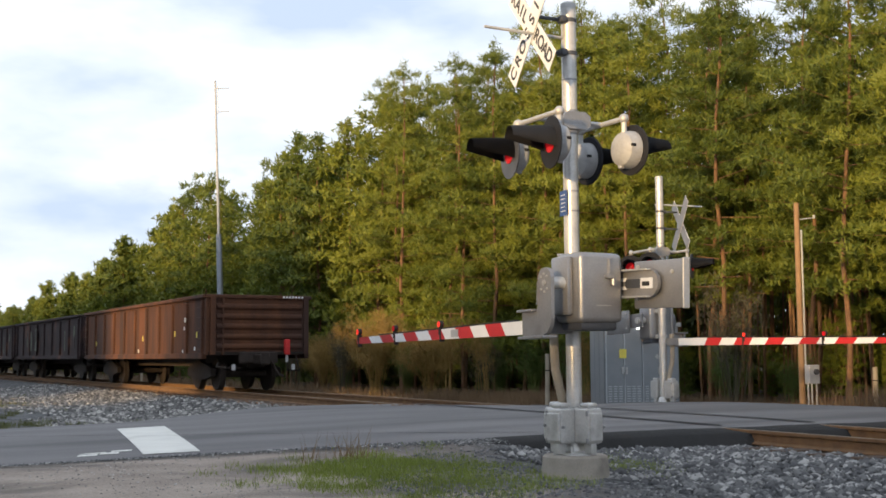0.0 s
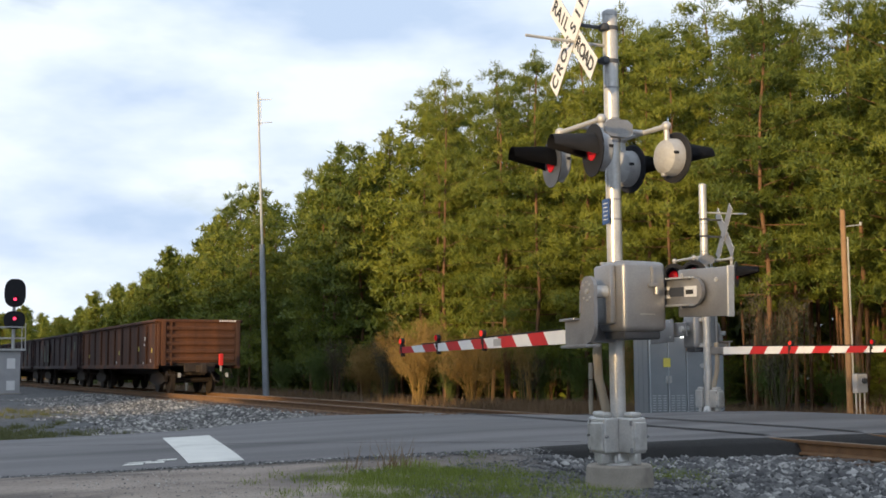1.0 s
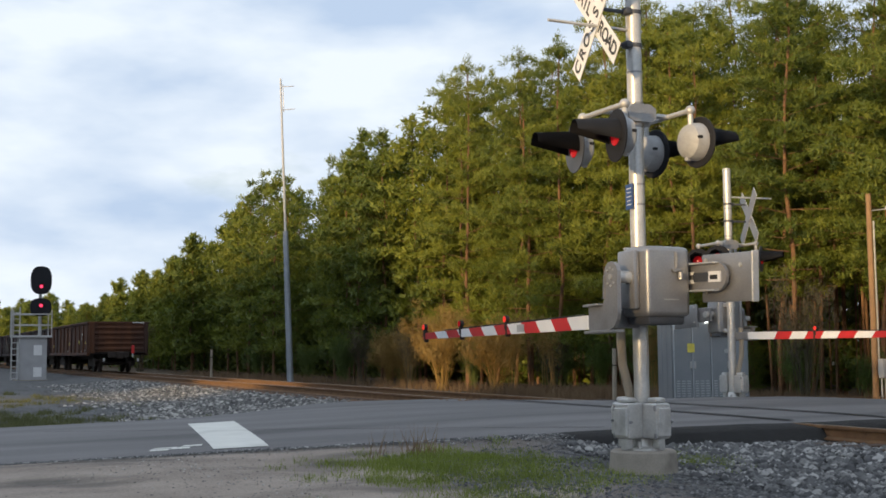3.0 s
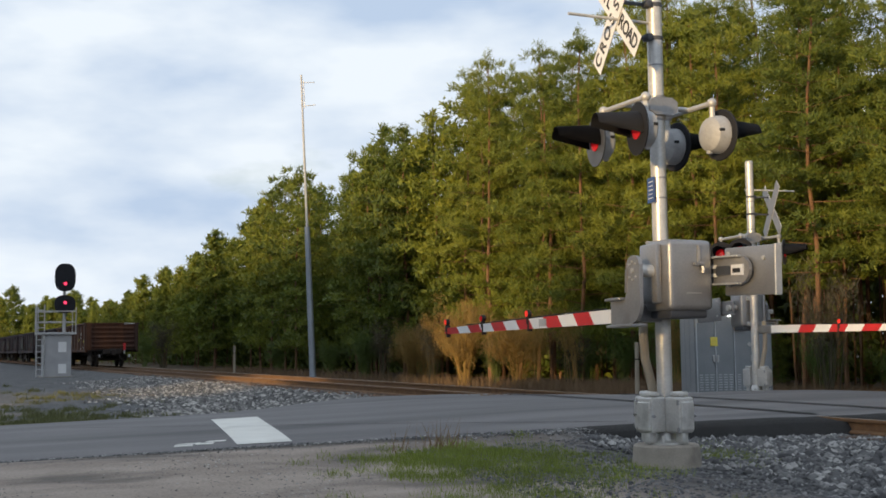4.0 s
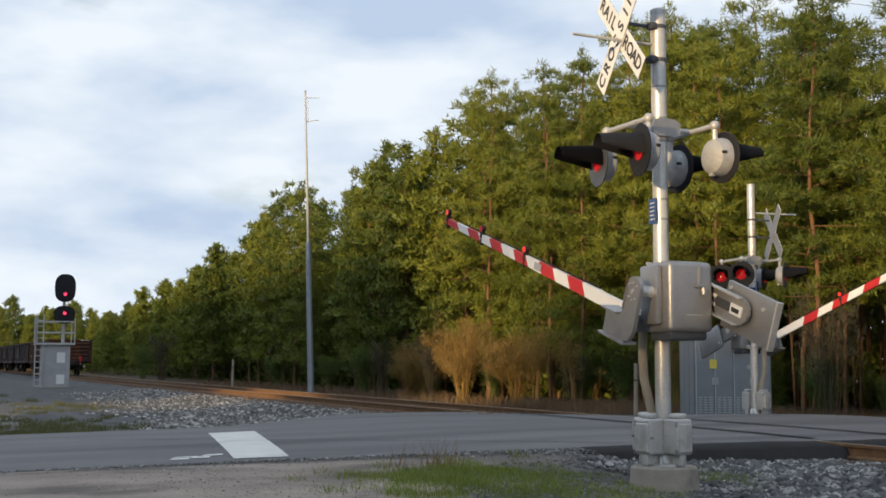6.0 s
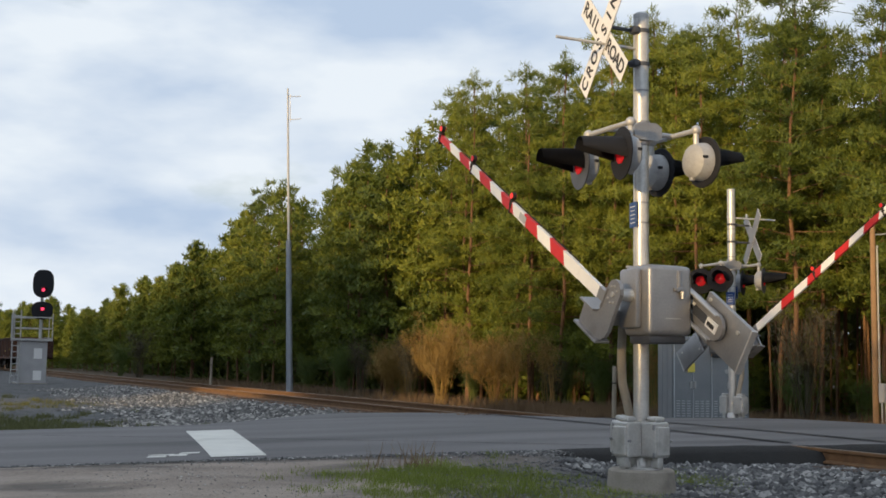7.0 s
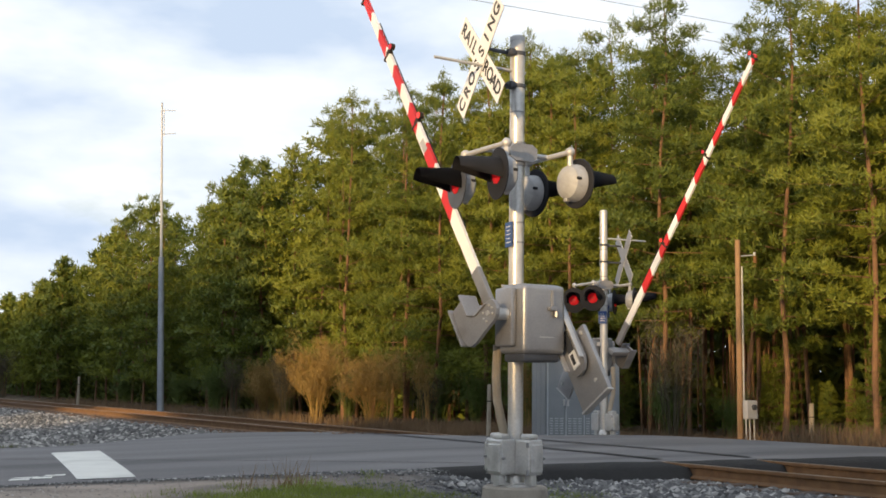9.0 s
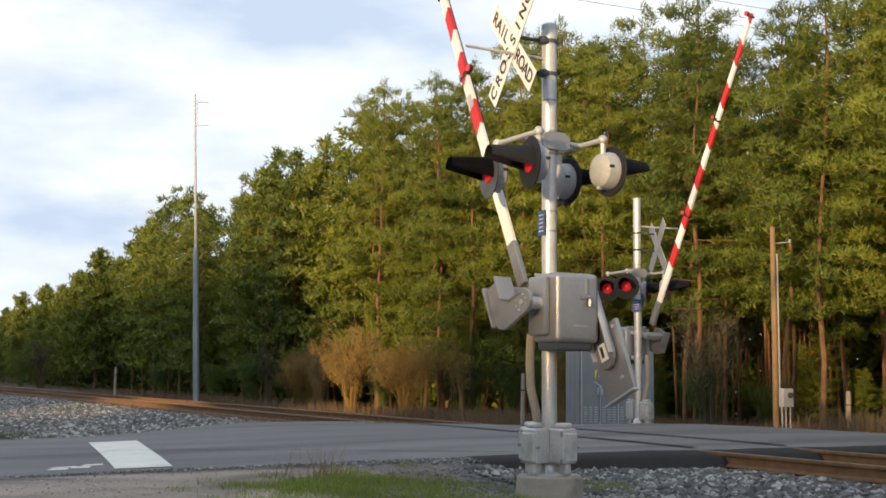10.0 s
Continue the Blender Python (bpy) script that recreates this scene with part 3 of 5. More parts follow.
    part("hub_clamp", tube(B(), (0, 0, 3.40), (0, 0, 3.64), 0.088, 0.088, 20), ALU, t, smooth=True)
    for s in (-1, 1):
        bm = bent(B(), [(0, 0, 3.53), (0.39 * s, 0.0, 3.53)], 0.026)
        bent(bm, [(0.39 * s, -0.38, 3.53), (0.39 * s, 0.38, 3.53)], 0.026)
        part("light_arm", bm, ALU_LIGHT, t, smooth=True)
        for y in (-0.37, 0.37):
            flasher(t, 0.47 * s, y, 3.22, s)
    # crossbuck
    xb = -0.42
    for name, ang, dx in (("sign_board", -45, 0.006), ("sign_board", 45, -0.008)):
        bm = box(B(), (0, 0, 0), (1.31, 0.236, 0.006), bevel=0.003, seg=1)
        b = part(name, bm, WHITE, t, "white crossbuck board with black lettering", at=pose(0, 0, 0, 0, 0, -8) @ Matrix.Translation((xb + dx, 0, 4.465)) @ FACE @ pose(0, 0, 0, 0, 0, ang))
        part("board_back", box(B(), (0, 0, -0.006), (1.30, 0.230, 0.004)), ALU, b, "bare grey metal back")
        word = "RAIL ROAD" if ang < 0 else "CROSSING"
        xs = [-0.56, -0.43, -0.31, -0.205, 0, 0.18, 0.31, 0.435, 0.56] if ang < 0 else [-0.56 + 0.16 * i for i in range(8)]
        for c, x in zip(word, xs):
            if c != " ":
                o = new("letter", LETTERS[c])
                o.parent, o.matrix_basis = b, pose(x, 0, 0.0045)
    bm = bent(B(), [(0.10, 0, 4.38), (-0.99, 0.0, 4.38)], 0.016)
    part("sign_rod", bm, GALV, t, "thin horizontal rod")
    for zz in (4.56, 4.22):
        bm = B()
        tube(bm, (0, 0, zz - 0.02), (0, 0, zz + 0.02), 0.084, 0.084, 20)
        box(bm, (-0.22, 0.0, zz), (0.36, 0.03, 0.035), bevel=0.006)
        box(bm, (-0.10, -0.03, zz), (0.07, 0.10, 0.07), bevel=0.012)
        part("sign_bracket", bm, GREYBACK, t, "dark clamp bracket", True)
    for zz in (2.62, 2.82, 3.40, 3.95):
        part("band", tube(B(), (0, 0, zz - 0.009), (0, 0, zz + 0.009), 0.0785, 0.0785, 20), ALU, t, "steel band")
    pl = part("notice_plate", box(B(), (-0.085, 0.0, 2.70), (0.006, 0.17, 0.25), bevel=0.002, seg=1), BLUE, t, "small blue notice plate with white lines", at=pose(0, 0, 0, 0, 0, -11))
    bm = B()
    for k in range(5):
        box(bm, (-0.0895, 0.0, 2.78 - 0.04 * k), (0.003, 0.11 - 0.02 * (k % 2), 0.008))
    part("notice_lines", bm, WHITE, pl)
    return t


near_signal = crossing_signal(pose(-4.275, 9.61, -0.27), "tall railroad crossing signal with flashing lights on a concrete base")
far_signal = copy_thing(near_signal, pose(4.02, 18.40, -0.27, 0, 0, 172))
# its lights hang lower and are turned to the side road and the crossing; its crossbuck hangs lower too
for ob in far_signal.children:
    kind = ob.name.split(".")[0]
    if kind == "background":
        p = ob.matrix_basis.translation
        ob.matrix_basis = Matrix.Translation((p.x, p.y, p.z - 0.29)) @ pose(0, 0, 0, 0, 0, -42 if p.x < 0 else 53)
    elif kind in ("light_arm", "arm_hub", "hub_clamp"):
        ob.matrix_basis = Matrix.Translation((0, 0, -0.29))
    elif kind == "sign_board":
        ob.matrix_basis = pose(0, 0, -0.685, 0, 0, -6) @ ob.matrix_basis
    elif kind == "sign_rod":
        ob.matrix_basis = Matrix.Translation((0, 0, -0.20))
    elif kind == "sign_bracket":
        ob.matrix_basis = Matrix.Translation((0, 0, -0.52))
far_plate = part("notice_plate", box(B(), (0.085, 0.0, 2.58), (0.006, 0.17, 0.25), bevel=0.002, seg=1), BLUE, far_signal, "small blue notice plate with white lines", at=pose(0, 0, 0, 0, 0, 42))
for k in range(4):
    part("notice_line", box(B(), (0.0895, 0.0, 2.65 - 0.045 * k), (0.003, 0.11 - 0.02 * (k % 2), 0.008)), WHITE, far_plate)
far_signal["label"] = "railroad crossing signal seen from behind, standing before a grey cabinet"


# ---- gates ----
def gate_mechanism(label):
    """Local origin on the shaft; side plate, lever and counterweight turn with it about x."""
    t = thing("gate_drive", pose(0, 0, 0), label, "gate drive", "gate drives of the level crossing")
    part("shaft", tube(B(), (-0.38, 0, 0), (0.50, 0, 0), 0.06, 0.06, 18), GALV, t, smooth=True)
    plate = [(-0.11, 0.05), (-0.09, 0.10), (-0.05, 0.135), (0.0, 0.145), (0.05, 0.135), (0.09, 0.10), (0.11, 0.05), (0.12, -0.20), (0.15, -0.26), (0.40, -0.26), (0.40, -0.49),
             (0.06, -0.50), (-0.03, -0.47), (-0.08, -0.41), (-0.10, -0.34)]
    sp = part("side_plate", prism(B(), plate, "x", -0.405, -0.365), ALU, t, "hooked grey arm bracket")
    for y, z in ((0.05, 0.06), (-0.05, 0.06), (0.05, -0.06), (-0.05, -0.06), (0.0, 0.085), (0.0, -0.085), (0.0, 0.0)):
        r = 0.026 if z == 0 else 0.011
        part("bolt", tube(B(), (-0.418, y, z), (-0.40, y, z), r, r, 8), ALU_LIGHT, sp)
    part("plate_rim", prism(B(), [(0.09, 0.02), (0.105, 0.02), (0.125, -0.20), (0.11, -0.20)], "x", -0.42, -0.36), ALU, sp)
    part("socket_top", box(B(), (-0.36, 0.29, -0.252), (0.20, 0.26, 0.022), bevel=0.004, seg=1), ALU, t, "flange over the arm")
    part("socket_base", box(B(), (-0.36, 0.21, -0.508), (0.17, 0.44, 0.026), bevel=0.006), ALU, t, "flange under the arm")
    part("yoke", box(B(), (-0.14, 0.30, -0.38), (0.46, 0.10, 0.18), bevel=0.02), ALU, t, "yoke that holds the arm", True)
    # the lever and weight hang slightly below the arm's line
    droop = pose(0, 0, 0, 2.5, 0, 0)
    lever = [(0.10, -0.12), (0.10, 0.12), (-0.54, 0.135), (-0.61, 0.11), (-0.66, 0.06), (-0.675, 0.0), (-0.66, -0.06), (-0.61, -0.11), (-0.54, -0.135)]
    lv = part("lever", prism(B(), lever, "x", 0.41, 0.445), ALU, t, "grey channel-shaped counterweight lever", at=droop)
    for s in (-1, 1):
        part("lever_flange", box(B(), (0.385, -0.25, s * 0.128), (0.055, 0.62, 0.018), bevel=0.004, seg=1), ALU_LIGHT, lv, "rolled edge of the lever")
    part("lever_plate", box(B(), (0.404, -0.51, 0.0), (0.012, 0.17, 0.10)), WHITE, lv, "pale rating plate")
    part("plate_text", box(B(), (0.397, -0.505, -0.005), (0.004, 0.11, 0.042)), INK, lv, "dark panel on the plate")
    part("lever_slot", box(B(), (0.405, -0.31, 0.0), (0.008, 0.24, 0.085)), GREYBACK, lv)
    for z in (-0.04, 0.04):
        part("lever_tag", box(B(), (0.404, -0.16, z), (0.010, 0.08, 0.032)), WHITE, lv, "small pale tag")
    cw = part("counterweight", box(B(), (0.50, -0.60, -0.01), (0.05, 0.73, 0.45), bevel=0.010), ALU, t, "grey counterweight plate", True, droop)
    part("counterweight_edge", box(B(), (0.495, -0.965, -0.01), (0.075, 0.022, 0.46), bevel=0.005, seg=1), ALU_LIGHT, cw, "bright end flange")
    for y, z in ((-0.80, 0.10), (-0.30, -0.14), (-0.30, 0.16)):
        part("weight_bolt", tube(B(), (0.46, y, z), (0.54, y, z), 0.02, 0.02, 8), GALV, cw)
    return t


def gate_arm(length, base, drop, lamps, label, stripe=0.40):
    """Local origin on the hinge; the board hangs drop below it, reaches along +y, and turns up about x."""
    t = thing("crossing_gate", pose(0, 0, 0), label, "crossing gate", "gates of the level crossing")
    y, k = base, 0

    def h(yy):
        return 0.073 - 0.032 * (yy - base) / (length - base)
    board = part("board", prism(B(), [(base, -drop - h(base) + 0.004), (length, -drop - h(length) + 0.004), (length, -drop + h(length) - 0.004), (base, -drop + h(base) - 0.004)], "x", -0.018, 0.018), WHITE, t, "tapering gate arm board")
    part("arm_root", box(B(), (0, base - 0.22, -drop), (0.036, 0.46, 0.138)), WHITE, t, "plain white foot of the arm")
    part("arm_sleeve", box(B(), (0, base - 0.68, -drop), (0.055, 0.50, 0.14), bevel=0.008), ALU, t, "grey sleeve at the arm's foot")
    widths = [0.36] + [stripe] * 40
    slant = 0.05
    while y < length - 0.02:
        e = min(y + widths[k], length)
        red = k % 2 == 1 or e >= length
        a0, a1 = y - (slant if k else 0), e - slant if e < length else e
        b0, b1 = y + (slant if k else 0), e + slant if e < length else e
        b1 = min(b1, length)
        pts = [(a0, -drop - h(a0)), (a1, -drop - h(a1)), (b1, -drop + h(b1)), (b0, -drop + h(b0))]
        part("stripe", prism(B(), pts, "x", -0.021, 0.021), RED if red else WHITE, board, "red reflective stripe" if red else "white reflective stripe")
        y, k = e, k + 1
    for d in lamps:
        lit = d != lamps[1]
        lm = part("arm_lamp", tube(B(), (-0.03, length - d, -drop + 0.12), (0.03, length - d, -drop + 0.12), 0.036, 0.036, 14), LAMP if lit else LENS, board, "small lit red lamp" if lit else "small unlit red lamp", True)
        bm = box(B(), (0, length - d, -drop + 0.045), (0.05, 0.03, 0.10), bevel=0.004)
        tube(bm, (-0.025, length - d, -drop + 0.12), (0.025, length - d, -drop + 0.12), 0.042, 0.042, 14)
        part("lamp_bracket", bm, UNDER, lm)
        part("lamp_clamp", box(B(), (0, length - d - 0.03, -drop - 0.005), (0.05, 0.035, 0.16)), UNDER, lm)
    part("cable", bent(B(), [(0.02, base + 0.1, -drop + 0.085), (0.02, length - 0.6, -drop + 0.06)], 0.007, 6), BLACK, board)
    part("notice", box(B(), (-0.024, base + 1.42, -drop), (0.004, 0.17, 0.085)), ALU_LIGHT, board, "small pale notice")
    return t


SHAFT_NEAR, SHAFT_FAR = (-4.43, 9.27, 1.605), (4.15, 18.74, 1.605)
HINGE_NEAR, HINGE_FAR = (-4.35, 9.25, 1.90), (4.07, 18.85, 1.90)
near_mech = gate_mechanism("grey gate bracket and counterweight of the roadside signal")
far_mech = copy_thing(near_mech, pose(*SHAFT_FAR, 0, 0, 180))
far_mech["label"] = "grey gate bracket and counterweight of the far signal"
near_mech.matrix_basis = pose(*SHAFT_NEAR)
near_gate = gate_arm(5.31, 1.18, 0.67, (0.03, 1.12, 2.33), "red and white striped gate arm beside the road", 0.335)
far_gate = gate_arm(6.62, 1.33, 0.72, (0.03, 2.0, 3.9), "longer red and white striped gate arm of the far signal")
near_gate.matrix_basis = pose(*HINGE_NEAR)
far_gate.matrix_basis = pose(*HINGE_FAR, 0, 0, 180)


# ---- train ----
def axle(parent, x_half, y):
    turn = pose(0, y, 0.455, 0, 90, 0)
    bm = lathe(B(), [(0.0, -0.80), (0.44, -0.80), (0.455, -0.72), (0.455, -0.69), (0.49, -0.68), (0.49, -0.66), (0.10, -0.65), (0.08, 0.65), (0.49, 0.66), (0.49, 0.68), (0.455, 0.69), (0.455, 0.72), (0.44, 0.80), (0.0, 0.80)], turn, 24)
    part("wheelset", bm, UNDER, parent, "pair of steel wheels on an axle", True)


def gondola(name, body, label, length=14.9, tall=2.52, ribs=11):
    """Origin at the rear end on the rail; reaches along +y."""
    t = thing(name, pose(0, 0, 0), label, "freight car", "cars of the freight train")
    w, z0, z1 = 1.5, 0.98, tall
    for s in (-1, 1):
        side = part("side_wall", box(B(), (s * (w - 0.06), length / 2, (z0 + z1) / 2), (0.06, length, z1 - z0)), body, t)
        for k in range(ribs):
            y = 0.25 + (length - 0.5) * k / (ribs - 1)
            part("side_rib", box(B(), (s * (w - 0.01), y, (z0 + z1) / 2 - 0.03), (0.10, 0.13, z1 - z0 - 0.10), bevel=0.02, seg=1), body, side)
        bm = box(B(), (s * (w - 0.02), length / 2, z1 + 0.03), (0.16, length, 0.10), bevel=0.02)
        part("top_chord", bm, body, side)
        bm = box(B(), (s * (w - 0.03), length / 2, z0 - 0.03), (0.14, length - 0.3, 0.16), bevel=0.02)
        part("side_sill", bm, body, side)
    for y, o in ((0.06, -1), (length - 0.06, 1)):
        e = part("end_wall", box(B(), (0, y, (z0 + z1) / 2 + 0.05), (2 * w - 0.1, 0.06, z1 - z0 - 0.1)), body, t)
        for k in range(5):
            z = z0 + 0.22 + 0.27 * k
            part("end_rib", tube(B(), (-w + 0.32, y + o * 0.02, z), (w - 0.25, y + o * 0.02, z), 0.085, 0.085, 10), body, e)
        for px, pw in ((-w + 0.22, 0.16), (w - 0.12, 0.14), (-w + 0.5, 0.05)):
            part("corner_post", box(B(), (px, y + o * 0.05, (z0 + z1) / 2), (pw, 0.10, z1 - z0), bevel=0.012), body, e)
        part("end_chord", box(B(), (0, y + o * 0.02, z1 + 0.03), (2 * w, 0.16, 0.10), bevel=0.02), body, e)
        bm = box(B(), (0, y + o * 0.05, z0 - 0.08), (1.1, 0.14, 0.30), bevel=0.03)
        box(bm, (0, y + o * 0.30, 0.86), (0.30, 0.62, 0.26), bevel=0.04)
        box(bm, (0.02, y + o * 0.58, 0.88), (0.24, 0.14, 0.36), bevel=0.05)
        part("coupler", bm, UNDER, t, "heavy steel coupler")
        hoses = (bent(B(), [(-1.15, y + o * 0.12, z0 - 0.2), (-1.2, y + o * 0.16, 0.66), (-0.55, y + o * 0.2, 0.62)], 0.022, 6),
                 bent(B(), [(0.3, y + o * 0.3, 0.8), (0.45, y + o * 0.45, 0.45), (0.6, y + o * 0.42, 0.40)], 0.03, 6),
                 bent(B(), [(1.1, y + o * 0.05, z0 - 0.05), (1.2, y + o * 0.05, 0.55), (0.85, y + o * 0.05, 0.55), (0.85, y + o * 0.05, z0 - 0.05)], 0.02, 6))
        for bm, kind in zip(hoses, ("uncoupling_rod", "brake_hose", "step")):
            part(kind, bm, UNDER, t)
        bm = B()
        for k in range(5):
            z = z0 + 0.15 + 0.28 * k
            bent(bm, [(-w - 0.05, y - o * 0.10, z), (-w - 0.05, y - o * 0.50, z)], 0.014, 6)
        part("ladder", bm, body, t)
        yt = y - o * 2.0
        axle(t, w, yt - 0.85), axle(t, w, yt + 0.85)
        bm = B()
        for s in (-1, 1):
            prism(bm, [(yt - 1.1, 0.40), (yt - 0.5, 0.30), (yt + 0.5, 0.30), (yt + 1.1, 0.40), (yt + 1.1, 0.60), (yt + 0.4, 0.76), (yt - 0.4, 0.76), (yt - 1.1, 0.60)], "x", s * 0.95 - 0.07, s * 0.95 + 0.07)
        box(bm, (0, yt, 0.62), (2.0, 0.5, 0.26), bevel=0.03)
        part("truck_frame", bm, UNDER, t, "cast truck side frames")
    part("floor", box(B(), (0, length / 2, z0 + 0.04), (2 * w - 0.16, length - 0.2, 0.08)), UNDER, t)
    part("centre_sill", box(B(), (0, length / 2, z0 - 0.16), (0.5, length - 0.4, 0.34)), UNDER, t)
    return t


CAR_PITCH = 15.95
cars = []
last = gondola("gondola_car", GOND, "rusty orange-brown open gondola car at the train's end")
dev = part("rear_marker", box(B(), (0.62, -0.55, 1.18), (0.15, 0.14, 0.42), bevel=0.03), RED, last, "red end of train marker")
part("marker_foot", box(B(), (0.62, -0.53, 0.88), (0.06, 0.06, 0.20)), ALU_LIGHT, dev)
for k in range(7):
    part("number_bar", box(B(), (0.72 + 0.09 * k, -0.035, 2.555), (0.055, 0.012, 0.055)), WHITE, last, "white stencilled mark")
for y, z, s in ((0.62, 1.15, 0.10), (1.55, 1.95, 0.13), (1.62, 1.72, 0.09), (1.75, 1.08, 0.07), (6.6, 1.12, 0.11)):
    part("side_mark", box(B(), (-1.585, y, z), (0.012, s, s)), PAINT, last, "small pale stencil")
for y, z in ((0.45, 1.52), (2.55, 1.58), (6.1, 1.5), (12.6, 1.42)):
    part("reflector", box(B(), (-1.585, y, z), (0.012, 0.08, 0.16)), YELLOW, last, "yellow reflective strip")
bm = B()
for x in (-0.75, 0.95):
    box(bm, (x, -0.16, 0.64), (0.10, 0.05, 0.16), bevel=0.01)
part("hose_coupling", bm, ALU_LIGHT, last)
cars.append(last)
second = gondola("gondola_car", GOND_DARK, "dark brown open gondola car with faded graffiti patches", ribs=9)
SPRAY = mat("faded_spray_paint", (0.12, 0.15, 0.10), (0.06, 0.055, 0.05), 0.8, 0, 3, 30, 0.1, spots=(0.03, 0.018, 0.017), spot_at=0.5)
for y, z, a, b in ((0.6, 1.7, 0.25, 0.9), (2.4, 1.6, 0.15, 0.8), (9.0, 1.75, 0.5, 1.0), (10.2, 1.7, 0.4, 0.9), (11.2, 1.8, 0.35, 0.8)):
    part("faded_patch", box(B(), (-1.585, y, z), (0.012, a, b), bevel=0.004, seg=1), SPRAY, second, "faded grey-green spray paint")
cars.append(second)
for k in range(5):
    cars.append(copy_thing(second, pose(0, 0, 0)))
    cars[-1]["label"] = "dark brown open gondola car in the train"
TRAIN = [(0.0, 30.6), (1.0, 41.2), (2.5, 56.8), (4.5, 76.4), (6.8, 97.6), (10.0, 126.0)]
for k, c in enumerate(cars):
    c.matrix_basis = pose(0, TRAIN[0][1] + CAR_PITCH * k, 0.004)


# ---- things beyond the track ----
def antenna():
    t = thing("antenna_mast", pose(7.30, 56.0, -0.62, 0, -2.05, 0), "tall thin grey antenna mast on the forest edge", "antenna mast")
    part("lower_mast", tube(B(), (0, 0, -0.3), (0, 0, 7.6), 0.17, 0.13, 12), ANTENNA, t, smooth=True)
    part("upper_mast", tube(B(), (0, 0, 7.6), (0, 0, 15.3), 0.065, 0.045, 10), ALU_LIGHT, t, "thin pale upper tube", True)
    bm = tube(B(), (0, 0, 14.9), (0.62, -0.25, 14.9), 0.02, 0.02, 6)
    tube(bm, (0, 0, 13.7), (0.62, -0.25, 13.75), 0.02, 0.02, 6)
    tube(bm, (0.1, -0.04, 13.6), (0.1, -0.04, 15.0), 0.02, 0.02, 6)
    part("aerial", bm, ALU_LIGHT, t, "small side aerials")
    part("base_plate", box(B(), (0, 0, 0.03), (0.7, 0.7, 0.12)), CONCRETE, t)


antenna()


def cabinet():
    t = thing("signal_cabinet", pose(6.1, 22.0, -0.45, 0, 0, -22), "grey steel railway equipment cabinet with double doors", "equipment cabinet")
    w, d, h = 0.86, 1.35, 2.0
    part("body", box(B(), (0, 0, h / 2), (w * 2, d, h), bevel=0.015), CABINET, t)
    part("roof", box(B(), (0, 0, h + 0.05), (w * 2 + 0.12, d + 0.12, 0.10), bevel=0.02), CABINET, t)
    part("plinth", box(B(), (0, 0, -0.1), (w * 2 + 0.1, d + 0.1, 0.3)), CONCRETE, t)
    for k in range(4):
        x = -w + 0.22 + 0.427 * k
        dr = part("door", box(B(), (x, -d / 2 - 0.015, h / 2 + 0.03), (0.40, 0.03, h - 0.16), bevel=0.008), CABINET, t)
        for j in range(3):
            bm = B()
            for i in range(9):
                box(bm, (x - 0.12 + 0.12 * j, -d / 2 - 0.032, 0.22 + 0.055 * i), (0.075, 0.012, 0.02))
            part("louvre", bm, CABINET_LIGHT, dr)
        part("door_edge", box(B(), (x - 0.207, -d / 2 - 0.03, h / 2), (0.02, 0.03, h - 0.12)), CABINET_LIGHT, dr)
        part("handle", box(B(), (x + (0.17 if k % 2 == 0 else -0.17), -d / 2 - 0.05, 1.02), (0.05, 0.05, 0.16), bevel=0.01), ALU_LIGHT, dr)
    for k in range(3):
        y = -d / 2 + 0.24 + 0.435 * k
        part("side_panel", box(B(), (-w - 0.012, y, h / 2 + 0.03), (0.024, 0.41, h - 0.16), bevel=0.006), CABINET, t)
    part("notice", box(B(), (-w + 0.40, -d / 2 - 0.045, 1.40), (0.16, 0.012, 0.20)), YELLOW, t, "yellow notice")
    part("name_plate", box(B(), (0.35, -d / 2 - 0.045, 1.72), (0.22, 0.012, 0.07)), WHITE, t)
    part("round_vent", tube(B(), (0.35, -d / 2 - 0.03, 1.33), (0.35, -d / 2 - 0.05, 1.33), 0.05, 0.05, 12), ALU_LIGHT, t)
    part("door_lamp", box(B(), (-0.1, -d / 2 - 0.06, h - 0.02), (0.06, 0.06, 0.05)), WHITE_LAMP, t, "small lit white lamp")
    part("amber_plate", box(B(), (0.10, -d / 2 - 0.10, 1.80), (0.22, 0.10, 0.30), bevel=0.02), mat("amber_plastic", (0.75, 0.42, 0.14), (0.68, 0.36, 0.12), 0.5, 0, 5, 40, 0), t, "amber box above the doors")


cabinet()


